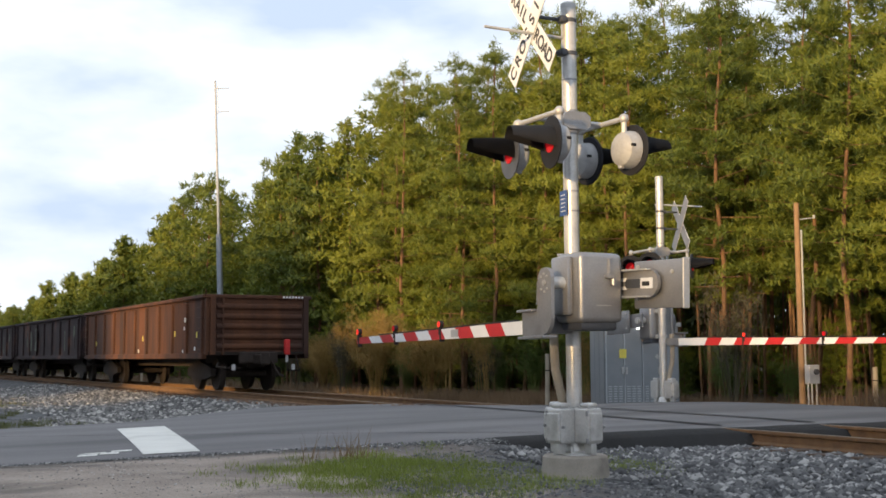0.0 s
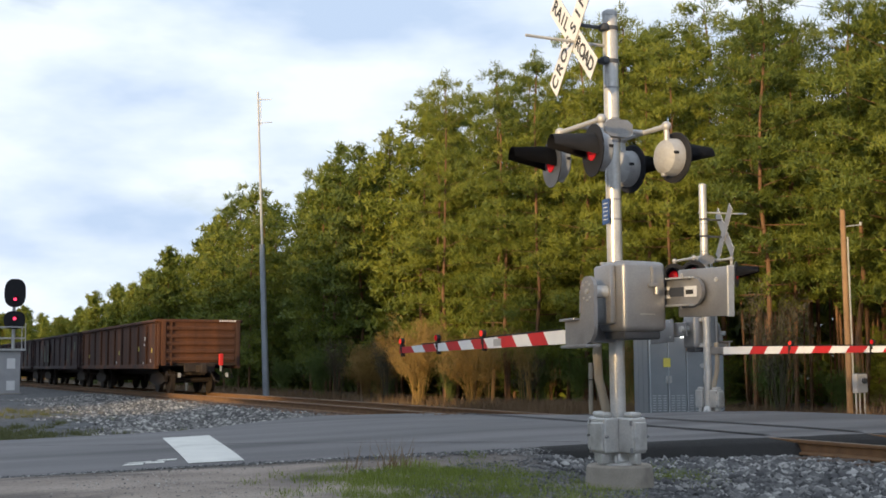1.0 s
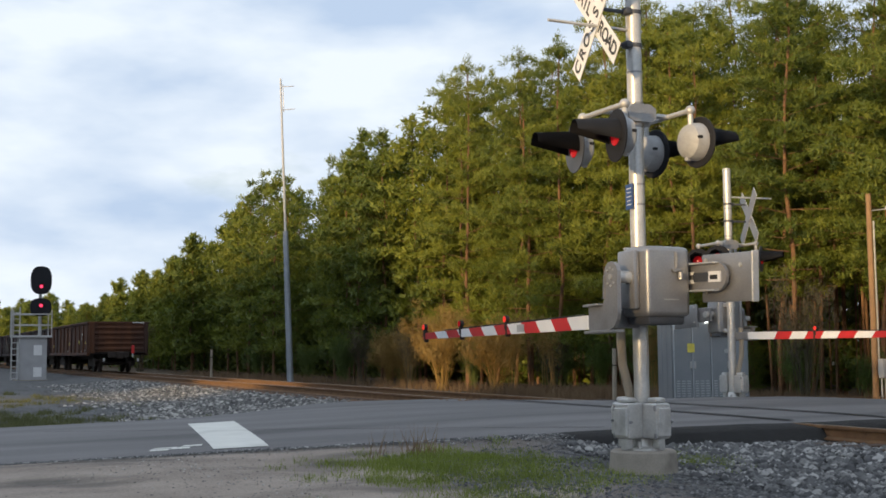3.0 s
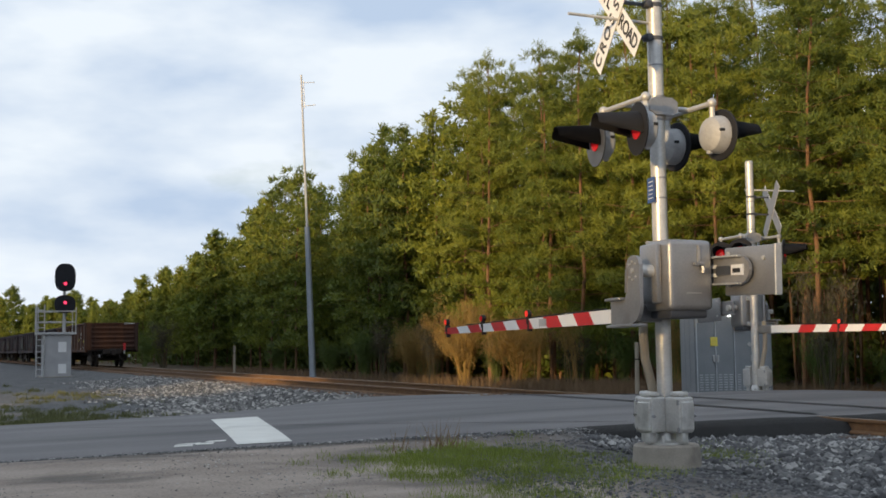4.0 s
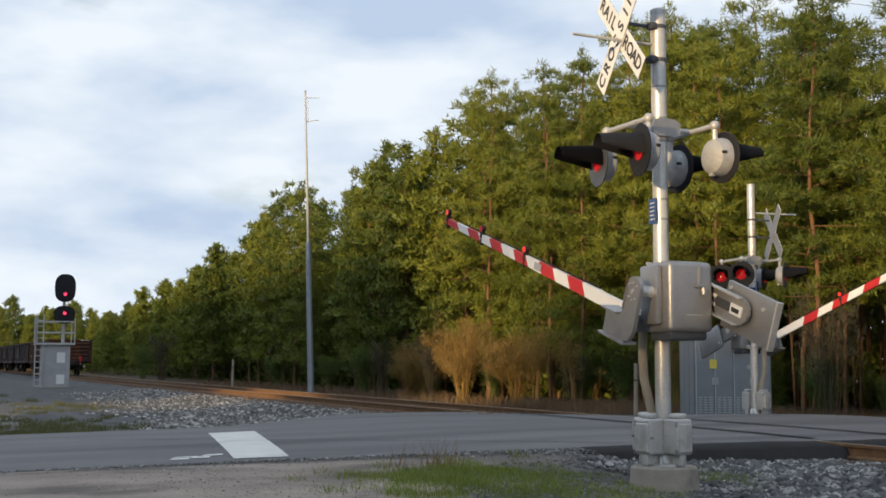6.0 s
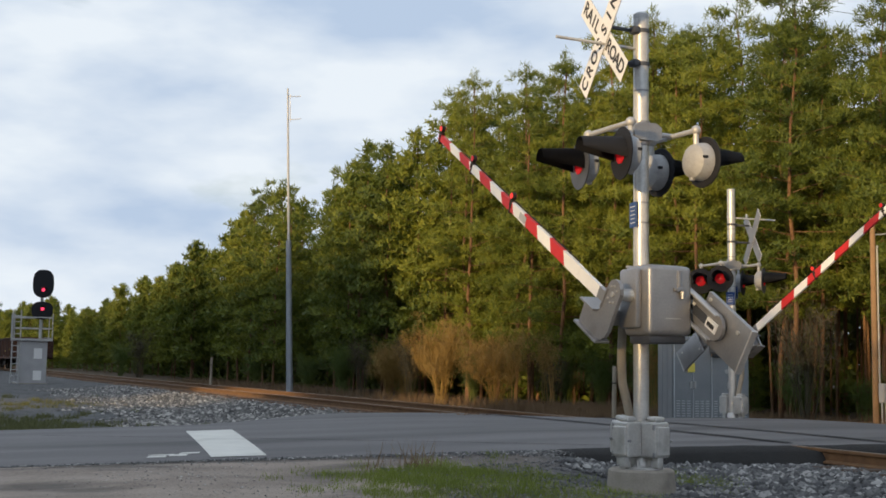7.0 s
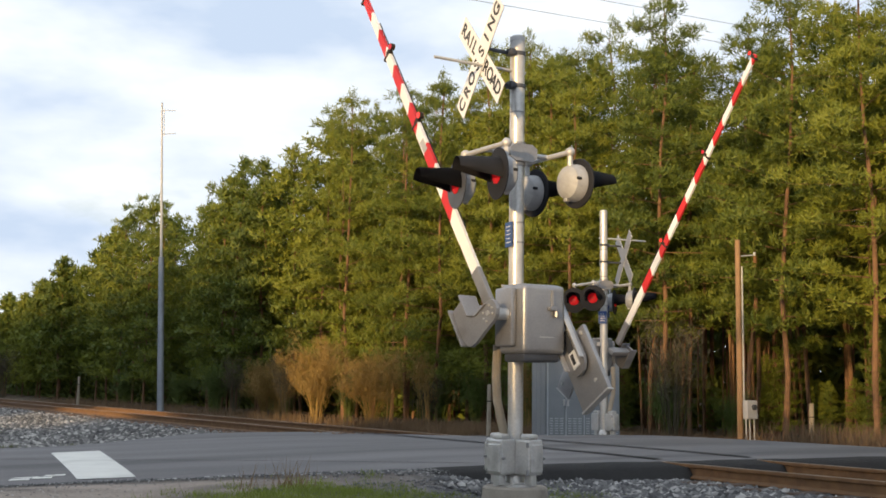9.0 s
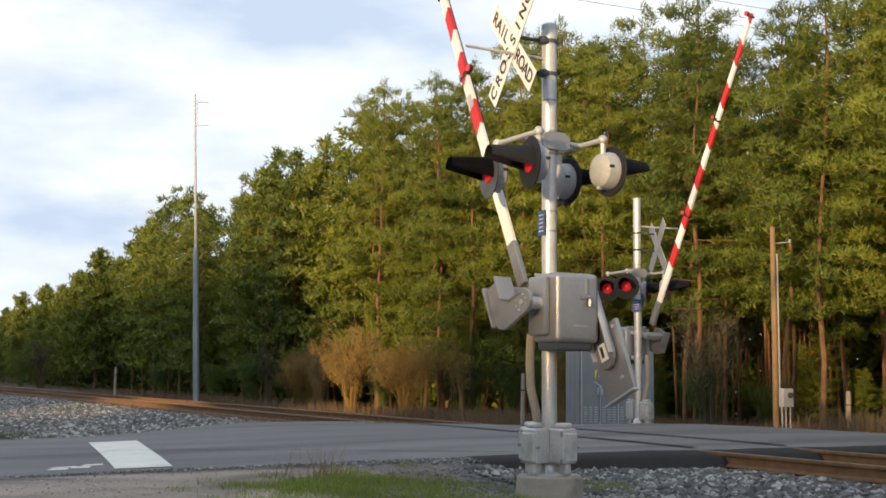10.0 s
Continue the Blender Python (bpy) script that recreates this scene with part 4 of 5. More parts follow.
def meter_pole():
    t = thing("utility_pole", pose(10.0, 20.6, -0.7), "short brown wooden utility pole with a meter box", "utility pole")
    part("pole", tube(B(), (0, 0, -0.2), (0.0, 0, 5.25), 0.075, 0.062, 14), WOOD, t, smooth=True)
    part("riser", bent(B(), [(0.085, -0.05, 0.9), (0.085, -0.05, 4.6)], 0.022, 8), ALU_LIGHT, t, "pale riser pipe")
    bm = bent(B(), [(0.05, 0, 4.85), (0.45, -0.15, 4.9)], 0.015, 6)
    tube(bm, (0.42, -0.15, 4.88), (0.42, -0.15, 4.96), 0.03, 0.03, 8)
    part("wire_bracket", bm, ALU_LIGHT, t)
    mb = part("meter_box", box(B(), (0.05, -0.28, 1.14), (0.34, 0.16, 0.44), bevel=0.02), SIGNAL_GREY, t, "pale grey meter box")
    part("dial", tube(B(), (0.09, -0.355, 1.2), (0.09, -0.41, 1.2), 0.07, 0.065, 16), GREYBACK, mb)
    bm = B()
    for x in (-0.07, 0.05, 0.2):
        bent(bm, [(x, -0.26, -0.1), (x, -0.26, 0.95)], 0.02, 8)
    part("pipe_legs", bm, ALU_LIGHT, t)


meter_pole()


def line_signal():
    t = thing("railway_signal", pose(-4.1, 63.5, -0.55), "railway signal, two black heads lit red above grey house", "railway signal")
    hs = part("equipment_house", box(B(), (0.05, 0, 1.25), (1.35, 1.2, 2.2), bevel=0.02), SIGNAL_GREY, t, "weathered grey equipment house")
    for z, hh in ((1.72, 0.52), (0.62, 0.48)):
        part("hatch", box(B(), (0.28, -0.61, z), (0.40, 0.02, hh)), WHITE, hs, "white hatch")
    part("plinth", box(B(), (0.05, 0, 0.08), (1.7, 1.5, 0.3)), CONCRETE, t)
    part("platform", box(B(), (0.0, 0, 2.42), (1.9, 1.5, 0.10)), ALU_LIGHT, t)
    for x in (-0.92, 0.92):
        for y in (-0.7, 0.7):
            part("rail_post", bent(B(), [(x, y, 2.4), (x, y, 3.75)], 0.03, 6), ALU_LIGHT, t)
    for z in (3.0, 3.55):
        bm = B()
        bent(bm, [(-0.92, -0.7, z), (0.92, -0.7, z), (0.92, 0.7, z), (-0.92, 0.7, z), (-0.92, -0.7, z)], 0.028, 6)
        part("railing", bm, ALU_LIGHT, t, "pale tubular railing")
    bm = bent(B(), [(-1.0, -0.75, 0.0), (-1.0, -0.75, 3.9)], 0.035, 6)
    bent(bm, [(-0.62, -0.75, 0.0), (-0.62, -0.75, 3.9)], 0.035, 6)
    for k in range(12):
        tube(bm, (-1.0, -0.75, 0.3 + 0.3 * k), (-0.62, -0.75, 0.3 + 0.3 * k), 0.02, 0.02, 6)
    part("ladder", bm, ALU_LIGHT, t)
    part("mast", tube(B(), (0.42, 0, 2.4), (0.42, 0, 5.9), 0.085, 0.08, 14), ALU_LIGHT, t, smooth=True)
    for z, s, lz in ((5.30, 0.72, -0.42), (3.92, 0.46, -0.02)):
        o = []
        for i in range(28):
            a = 6.283185 * i / 28
            o.append((0.42 + 0.52 * math.copysign(abs(math.cos(a)) ** 0.75, math.cos(a)), z + s * math.copysign(abs(math.sin(a)) ** 0.75, math.sin(a))))
        hd = part("signal_head", prism(B(), o, "y", -0.30, -0.24), BLACK, t, "black signal backboard")
        part("lamp", tube(B(), (0.42, -0.31, z + lz + 0.1), (0.42, -0.36, z + lz + 0.1), 0.08, 0.08, 16), SIGNAL_RED, hd, "lit red lamp")
        bm = B()
        for i in range(9):
            a0, a1 = math.pi * i / 9, math.pi * (i + 1) / 9
            c0, c1 = (0.42 + 0.15 * math.cos(a0), z + lz + 0.1 + 0.15 * math.sin(a0)), (0.42 + 0.15 * math.cos(a1), z + lz + 0.1 + 0.15 * math.sin(a1))
            prism(bm, [c0, c1, (c1[0], c1[1] + 0.012), (c0[0], c0[1] + 0.012)], "y", -0.62, -0.30)
        part("hood", bm, BLACK, hd)


line_signal()


def post(x, y, h, r, label):
    t = thing("marker_post", pose(x, y, float(ground_z(x, y))), label, "post")
    part("post", tube(B(), (0, 0, -0.1), (0.02, 0, h), r, r * 0.9, 10), OLDWOOD, t, smooth=True)
    part("band", tube(B(), (0.01, 0, h * 0.72), (0.01, 0, h * 0.74), r * 1.12, r * 1.12, 10), UNDER, t)


post(5.0, 24.0, 1.5, 0.055, "short weathered wooden post with a wire band")
post(8.2, 75.0, 1.8, 0.09, "grey wooden marker post beside the track")
post(13.5, 21.5, 1.3, 0.07, "old fence post in dry grass")


def wires():
    for k, (dy, dz) in enumerate(((0, 0), (0.6, 0.9))):
        cu = bpy.data.curves.new("overhead_wire", "CURVE")
        cu.dimensions, cu.bevel_depth = "3D", 0.007
        sp = cu.splines.new("POLY")
        sp.points.add(24)
        for i in range(25):
            u = i / 24
            sp.points[i].co = (-30 + 120 * u, 26 + dy, 9.95 + dz + 4.6 * u, 1)
        cu.materials.append(UNDER)
        tagged(new("overhead_wire", cu), "thin dark overhead wire in front of the pines", "wire")


wires()


# ---- pines ----
def needle_mesh(tips, dirs, per, size, width, seed):
    """Bunches of thin pointed needles at the tips: corners and faces."""
    r = np.random.default_rng(seed)
    n = len(tips)
    out = np.repeat(dirs, per, 0)
    d = out * 0.28 + r.normal(0, 0.55, (n * per, 3))
    d[:, 2] += 0.15
    d /= np.linalg.norm(d, axis=1, keepdims=True)
    face = out / (np.linalg.norm(out, axis=1, keepdims=True) + 1e-9) + r.normal(0, 0.32, (n * per, 3))
    s = np.cross(d, face)
    s /= np.linalg.norm(s, axis=1, keepdims=True) + 1e-9
    ln = size * r.uniform(0.65, 1.25, (n * per, 1))
    p = np.repeat(tips, per, 0) + r.normal(0, size * 0.30, (n * per, 3))
    v = np.stack([p - s * width, p + s * width, p + d * ln], 1).reshape(-1, 3)
    return v, np.arange(n * per * 3).reshape(-1, 3)


def pine(seed, h, start, spread, tufts, per, size, width, label, name="pine_tree", mat_leaf=None):
    r = np.random.default_rng(seed)
    t = thing(name, pose(0, 0, 0), label, "tree", "trees of the pine wood")
    bm = B()
    pts = [Vector((0, 0, -0.4))]
    for k in range(1, 7):
        z = h * 0.97 * k / 6
        pts.append(Vector((r.normal(0, 0.09), r.normal(0, 0.09), z)))
    rad = [0.078 * h / 14 * (1 - 0.86 * k / 6) + 0.012 for k in range(7)]
    for k in range(6):
        tube(bm, pts[k], pts[k + 1], rad[k], rad[k + 1], 8, caps=False)
    tips, dirs = [], []
    z = start * h
    k = 0
    while z < h * 0.96:
        u = (z / h - start) / (1 - start)
        reach = spread * ((0.62 + 0.9 * u) if u < 0.35 else 1.0 * (1 - u) ** 0.7 * 1.18 + 0.10) * r.uniform(0.6, 1.15)
        a = k * 2.4 + r.uniform(-0.5, 0.5)
        rise = 0.02 + 0.9 * u ** 3 + r.uniform(-0.08, 0.16)
        base = Vector((0, 0, z))
        tip = base + Vector((math.cos(a), math.sin(a), rise)) * reach
        tube(bm, base, tip, 0.017 * (1.15 - u), 0.005, 4, caps=False)
        # a branch carries flat rounded pads of needles
        pads = 2 + int(r.uniform(0, 2.6)) if reach > 0.8 else 1 + int(r.uniform(0, 2))
        for q in range(pads):
            f0 = 1.0 - 0.27 * q - r.uniform(0, 0.08)
            side = r.normal(0, 0.26) * reach * (0.35 + 0.35 * q)
            c = np.array(base.lerp(tip, max(f0, 0.15))) + np.array([-math.sin(a), math.cos(a), 0]) * side
            c[2] += r.normal(0, 0.07)
            rad_p = (0.36 + 0.11 * reach) * r.uniform(0.75, 1.3)
            n_t = int(tufts * (rad_p / 0.5) ** 2) + 4
            off = r.normal(0, 1, (n_t, 3))
            off /= np.linalg.norm(off, axis=1, keepdims=True)
            off[:, 2] = np.where(off[:, 2] < -0.25, -off[:, 2], off[:, 2])
            spot = off * r.uniform(0.72, 1.0, (n_t, 1)) * rad_p * np.array([1.0, 1.0, 0.46])
            tips.extend(c + spot)
            dirs.extend(off * np.array([0.8, 0.8, 1.0]) + np.array([math.cos(a) * 0.2, math.sin(a) * 0.2, 0.15]))
        z += (h * (1 - start)) / 42 * r.uniform(0.5, 1.5)
        k += 1
    for j in range(26):
        tips.append(np.array([r.normal(0, 0.05 + 0.008 * j), r.normal(0, 0.05 + 0.008 * j), h + 0.25 - 0.05 * j]))
        dirs.append(np.array([0, 0, 1.0]))
    # dead stubs on the bare stem
    for j in range(6):
        z = h * start * r.uniform(0.3, 1.0)
        a, ln = r.uniform(0, 6.28), r.uniform(0.2, 0.55)
        tube(bm, (0, 0, z), (math.cos(a) * ln, math.sin(a) * ln, z + r.uniform(-0.15, 0.2)), 0.010, 0.003, 4, caps=False)
    part("trunk", bm, BARK, t, "reddish-brown scaly trunk", True)
    v, f = needle_mesh(np.array(tips), np.array(dirs), per, size, width, seed + 100)
    raw("crown", v, f, mat_leaf or NEEDLE, t, "uneven crown of green needle tufts")
    return t


def scatter_pines():
    r = np.random.default_rng(11)
    tall = [pine(20 + k, 12.6 + 0.4 * k, 0.27, 2.35, 12, 12, 0.20, 0.0185, "tall pine with a bare reddish trunk and green crown") for k in range(4)]
    full = [pine(40 + k, 13.2 + 0.25 * k, 0.13, 2.3, 12, 12, 0.20, 0.0185, "dense pine with foliage down to its foot") for k in range(4)]
    tall_mid = [pine(30 + k, 12.8 + 0.4 * k, 0.33, 2.2, 8, 6, 0.30, 0.052, "tall pine with a bare reddish trunk inside the wood") for k in range(3)]
    full_mid = [pine(50 + k, 13.3 + 0.3 * k, 0.13, 2.3, 8, 6, 0.30, 0.052, "dense pine with low foliage inside the wood") for k in range(3)]
    light = [pine(60 + k, 13.5, 0.16, 2.4, 6, 5, 0.50, 0.095, "distant dense green pine in the wood") for k in range(3)]
    used = set()
    height = {}
    for kind, h0, dh in ((tall, 12.6, 0.4), (full, 13.2, 0.25), (tall_mid, 12.8, 0.4), (full_mid, 13.3, 0.3), (light, 13.5, 0.0)):
        for k, ob in enumerate(kind):
            height[ob.name] = h0 + dh * k + 0.25
    # the wood's height along the line
    rise_y = [12, 22, 25, 28, 32, 36, 42, 50, 58, 63, 75, 83, 100, 122, 157, 190]
    rise_z = [12.0, 12.2, 12.2, 13.0, 13.9, 14.3, 14.4, 14.1, 13.3, 12.9, 13.5, 13.3, 12.0, 9.7, 8.2, 7.6]

    def put(kind, x, y, s, fit=False):
        ob = kind[r.integers(len(kind))]
        if fit:
            s *= (float(np.interp(y, rise_y, rise_z)) + 0.75) / height[ob.name]
        m = pose(x, y, -0.75, r.uniform(-1.5, 1.5), r.uniform(-1.5, 1.5), r.uniform(0, 360))
        if ob not in used:
            used.add(ob)
            ob.matrix_basis = m
            ob.scale = (s, s, s)
            return
        c = copy_thing(ob, m)
        c.scale = (s, s, s)

    for row, x0 in enumerate((13.6, 16.0, 19.2)):
        y = -4.0 + row * 0.7
        while y < 64:
            x = x0 + r.uniform(-0.8, 0.8)
            bare = y < 33 + r.uniform(-5, 5)
            if row == 0 and bare and r.uniform() < 0.15:
                y += 1.2
                continue
            put((tall if row < 2 else tall_mid) if bare else (full if row < 2 and y < 52 else full_mid), x, y, r.uniform(0.84 if y < 33 else 0.9, 1.06 if y < 33 else 1.03) + 0.015 * row, True)
            y += r.uniform(1.7, 3.1) if row < 2 else r.uniform(1.6, 2.8)
    for row, x0 in enumerate((13.8, 17.2)):
        y = 64.0 + row
        while y < 190:
            put(full_mid if y < 90 else light, x0 + r.uniform(-1.2, 1.2), y, r.uniform(0.88, 1.02), True)
            y += r.uniform(2.4, 4.4) * (1 + (y - 64) / 120)
    # young growth under the tall stems
    for k in range(24):
        put(full_mid, 14.6 + r.uniform(0, 3.5), 9 + 1.25 * k + r.uniform(-0.8, 0.8), r.uniform(0.14, 0.27))
    # wood that closes the view along the line
    for k in range(46):
        y = 250 + r.uniform(-14, 40)
        x = -75 + 2.0 * k + r.uniform(-1.5, 1.5)
        if not (-4 < x < 4):
            put(light, x, y, r.uniform(0.75, 1.1))
    for k in range(20):
        put(light, 13 - 0.02 * k + r.uniform(-2, 3), 190 + 3.6 * k, r.uniform(0.7, 0.85))
    # unseen pines added on the sunny side, behind the viewer, to shade the line and the road
    put(light, -40, 21.0, 0.58)
    for k in range(13):
        put(light, -40 + r.uniform(-1, 2), 25.6 + 4.2 * k + r.uniform(-0.6, 0.6), r.uniform(0.9, 1.05))
    for k in range(10):
        put(light, -40 + r.uniform(-1, 2), -46 + 5.0 * k + r.uniform(-0.5, 0.5), r.uniform(0.40, 0.46))


def shade_wood():
    r = np.random.default_rng(15)
    # unseen foliage added behind the viewer; heights and gap shape where low sun falls
    a = np.stack([r.uniform(-44, -40, 4800), r.uniform(25, 92, 4800), -0.7 + 13.8 * r.uniform(0, 1, 4800)], 1)
    c = np.stack([r.uniform(-44, -40, 420), r.uniform(19.5, 25, 420), -0.7 + 10.6 * r.uniform(0, 1, 420)], 1)
    b = np.stack([r.uniform(-44, -40, 3600), r.uniform(-60, 5, 3600), -0.7 + 6.2 * r.uniform(0, 1, 3600)], 1)
    d = np.stack([r.uniform(-44, -40, 1300), r.uniform(-2.5, 8.3, 1300), -0.7 + 10.8 * r.uniform(0, 1, 1300)], 1)
    g = np.stack([r.uniform(-44, -40, 700), r.uniform(-9, -2.5, 700), -0.7 + 8.0 * r.uniform(0, 1, 700)], 1)
    e = np.stack([r.uniform(-44, -40, 2600), r.uniform(90, 140, 2600), -0.7 + 12.5 * r.uniform(0, 1, 2600)], 1)
    p = np.concatenate([a, b, c, d, e, g])
    v, f = needle_mesh(p, np.tile([[0.4, 0, 0.3]], (len(p), 1)), 5, 1.1, 0.30, 16)
    tagged(raw("opposite_wood_foliage", v, f, NEEDLE), "unseen green foliage added on the sunny side to block sun", "foliage", kind="stuff")


shade_wood()
scatter_pines()


def deep_wood():
    """Depth of the wood: stems and dim foliage behind the front rows."""
    r = np.random.default_rng(5)
    n = 15000
    y = r.uniform(-14, 130, n)
    p = np.stack([24.5 + r.uniform(0, 3.5, n), y, -0.6 + 11.6 * r.uniform(0, 1, n) ** 0.9], 1)
    q = np.stack([r.uniform(15.5, 22, 7000), r.uniform(75, 330, 7000), -0.6 + 7.5 * r.uniform(0, 1, 7000)], 1)
    e = np.stack([r.uniform(-90, 22, 5000), r.uniform(285, 300, 5000), -0.6 + 8 * r.uniform(0, 1, 5000) ** 1.3], 1)
    low = np.stack([r.uniform(17.5, 22, 6000), r.uniform(48, 150, 6000), -0.6 + 2.6 * r.uniform(0, 1, 6000) ** 1.5], 1)
    p = np.concatenate([p, q, e, low])
    n = len(p)
    g = np.stack([r.uniform(25.5, 30, 5000), r.uniform(5, 75, 5000), -0.7 + 6 * r.uniform(0, 1, 5000)], 1)
    p = np.concatenate([p, g])
    n = len(p)
    v, f = needle_mesh(p, np.tile([[-0.4, 0, 0.3]], (n, 1)), 5, 0.9, 0.13, 9)
    tagged(raw("deep_wood_foliage", v, f, NEEDLE), "dim green foliage deep in the pine wood", "foliage", kind="stuff")
    bm_v, bm_f = [], []
    for k in range(195):
        x, yy, rad = r.uniform(18, 25), r.uniform(0, 50), r.uniform(0.035, 0.075)
        if k >= 150:
            x, yy, rad = r.uniform(15.2, 20), r.uniform(9, 31), r.uniform(0.03, 0.06)
        lean = r.normal(0, 0.25, 2)
        a = np.arange(6) * 1.0472
        ring0 = np.stack([x + rad * np.cos(a), yy + rad * np.sin(a), np.full(6, -0.8)], 1)
        ring1 = np.stack([x + lean[0] + rad * 0.6 * np.cos(a), yy + lean[1] + rad * 0.6 * np.sin(a), np.full(6, r.uniform(7, 10))], 1)
        o = 12 * k
        bm_v += [ring0, ring1]
        bm_f += [(o + i, o + (i + 1) % 6, o + 6 + (i + 1) % 6, o + 6 + i) for i in range(6)]
    tagged(raw("deep_wood_stems", np.concatenate(bm_v), bm_f, BARK, smooth=True), "thin reddish pine stems inside the wood", "stems", kind="stuff")


deep_wood()


# ---- shrubs ----
def shrub(name, seed, h, spread, stems, leafy, material, label):
    r = np.random.default_rng(seed)
    t = thing(name, pose(0, 0, 0), label, "shrub", "shrubs at the wood's edge")
    bm = B()
    tips, dirs = [], []
    for k in range(stems):
        a, lean = r.uniform(0, 6.28), r.uniform(0.1, 1.0) * spread
        hh = h * r.uniform(0.6, 1.05)
        base = Vector((r.normal(0, 0.12), r.normal(0, 0.12), -0.15))
        mid = base + Vector((math.cos(a) * lean * 0.35, math.sin(a) * lean * 0.35, hh * 0.55))
        tip = base + Vector((math.cos(a) * lean, math.sin(a) * lean, hh))
        tube(bm, base, mid, 0.016, 0.010, 4, caps=False)
        tube(bm, mid, tip, 0.010, 0.003, 4, caps=False)
        for j in range(6):
            f = r.uniform(0.1, 1.0)
            p = mid.lerp(tip, f)
            q = p + Vector(r.normal(0, 0.22, 3)) + Vector((0, 0, 0.25))
            tube(bm, p, q, 0.007, 0.002, 3, caps=False)
            for i in range(leafy):
                tips.append(np.array(p.lerp(q, r.uniform(0.2, 1.0))) + r.normal(0, 0.12, 3))
                dirs.append(np.array([math.cos(a) * 0.3, math.sin(a) * 0.3, 0.9]))
    part("branchwork", bm, material, t)
    if leafy:
        v, f = needle_mesh(np.array(tips), np.array(dirs), 4, 0.17, 0.009, seed + 50)
        raw("twig_mass", v, f, material, t)["kind"] = "stuff"
    return t


def scatter_shrubs():
    gold = shrub("dry_shrub", 3, 3.1, 1.8, 42, 14, TWIG, "golden-brown leafless shrub glowing in low sun")
    grey = shrub("bare_shrub", 4, 3.4, 1.2, 22, 7, TWIG_GREY, "grey-brown bare shrub before the pines")
    slender = shrub("slender_shrub", 8, 3.2, 0.75, 9, 9, TWIG, "slender pale shrub with a few upright stems")
    green = shrub("green_shrub", 6, 2.6, 1.2, 30, 7, BROADLEAF, "green leafy shrub at the wood's edge")
    spots = [(gold, 10.0, 44.2, 1.08), (gold, 10.8, 41.0, 0.88), (grey, 11.8, 38.4, 0.6), (grey, 10.9, 49.5, 0.85), (gold, 11.6, 52.0, 0.8),
             (slender, 10.5, 36.3, 0.9), (slender, 11.6, 31.6, 0.75), (slender, 10.8, 39.6, 0.95), (grey, 11.4, 24.4, 1.05), (grey, 11.5, 57.0, 0.9),
             (gold, 12.2, 55.0, 0.85), (green, 11.5, 60.0, 1.0), (green, 12.0, 67.0, 0.8), (green, 12.3, 79.0, 0.8),
             (green, 12.6, 46.5, 0.8), (green, 12.6, 33.0, 0.8), (grey, 10.5, 110.0, 1.3), (green, 11.0, 122.0, 1.3),
             (green, 13.0, 29.5, 0.7), (green, 12.8, 53.5, 0.9), (green, 12.6, 62.5, 1.0),
             (green, 13.2, 39.6, 0.75), (green, 13.0, 36.8, 0.85), (green, 13.3, 34.2, 0.8), (green, 13.0, 26.4, 0.75), (green, 13.4, 24.2, 0.6), (green, 13.6, 18.0, 0.55)]
    seen = set()
    for k, (ob, x, y, s) in enumerate(spots):
        m = pose(x, y, float(ground_z(x, y)), 0, 0, 67 * k)
        if ob in seen:
            ob = copy_thing(ob, m)
        else:
            seen.add(ob)
            ob.matrix_basis = m
        ob.scale = (s, s, s)


scatter_shrubs()


# ---- grass, stones ----
def blades(name, xy, height, width, material, label, seed, lean=0.35):
    r = np.random.default_rng(seed)
    n = len(xy)
    z = ground_z(xy[:, 0], xy[:, 1])
    p = np.column_stack([xy, z - 0.02])
    h = height * r.uniform(0.4, 1.2, (n, 1))
    a = r.uniform(0, 6.283, n)
    s = np.column_stack([np.cos(a), np.sin(a), np.zeros(n)]) * width
    d = np.column_stack([r.normal(0, lean, n), r.normal(0, lean, n), np.ones(n)])
    v = np.stack([p - s, p + s, p + d * h], 1).reshape(-1, 3)
    return tagged(raw(name, v, np.arange(n * 3).reshape(-1, 3), material), label, "grass", kind="stuff")


def clumped(r, n, cx, cy, sx, sy, clumps):
    c = np.column_stack([r.normal(cx, sx, clumps), r.normal(cy, sy, clumps)])
    return c[r.integers(clumps, size=n)] + r.normal(0, 0.09, (n, 2))


_r = np.random.default_rng(31)
_g = np.concatenate([clumped(_r, 11500, -5.9, 10.4, 0.62, 0.5, 190), clumped(_r, 7000, -6.2, 9.0, 0.6, 0.9, 130), clumped(_r, 2200, -3.45, 9.95, 0.22, 0.25, 40), clumped(_r, 1500, -5.2, 9.6, 0.4, 0.3, 40)])
_g = _g[(_g[:, 1] < road_near(_g[:, 0]) - 0.25)]
blades("grass_patch", _g, 0.08, 0.0045, GRASS, "short green grass in patches beside the road", 1)
_g = np.concatenate([clumped(_r, 6000, -8.9, 21.8, 1.1, 1.2, 110), clumped(_r, 5000, -10.5, 24.5, 1.6, 2.0, 90), clumped(_r, 2500, -7.5, 33.0, 1.5, 5.0, 60)])
blades("verge_grass", _g, 0.12, 0.011, VERGE, "thin olive grass on the gravel verge", 2)
_g = np.concatenate([np.column_stack([_r.uniform(7.2, 13, 26000), _r.uniform(8, 36, 26000)]), np.column_stack([_r.uniform(8.5, 12.0, 5000), _r.uniform(33, 90, 5000)])])
blades("dry_grass", _g, 0.5, 0.012, DRYGRASS, "tall dry brown grass along the wood", 3, 0.28)
_g = clumped(_r, 50, -5.9, 11.1, 0.25, 0.1, 4)
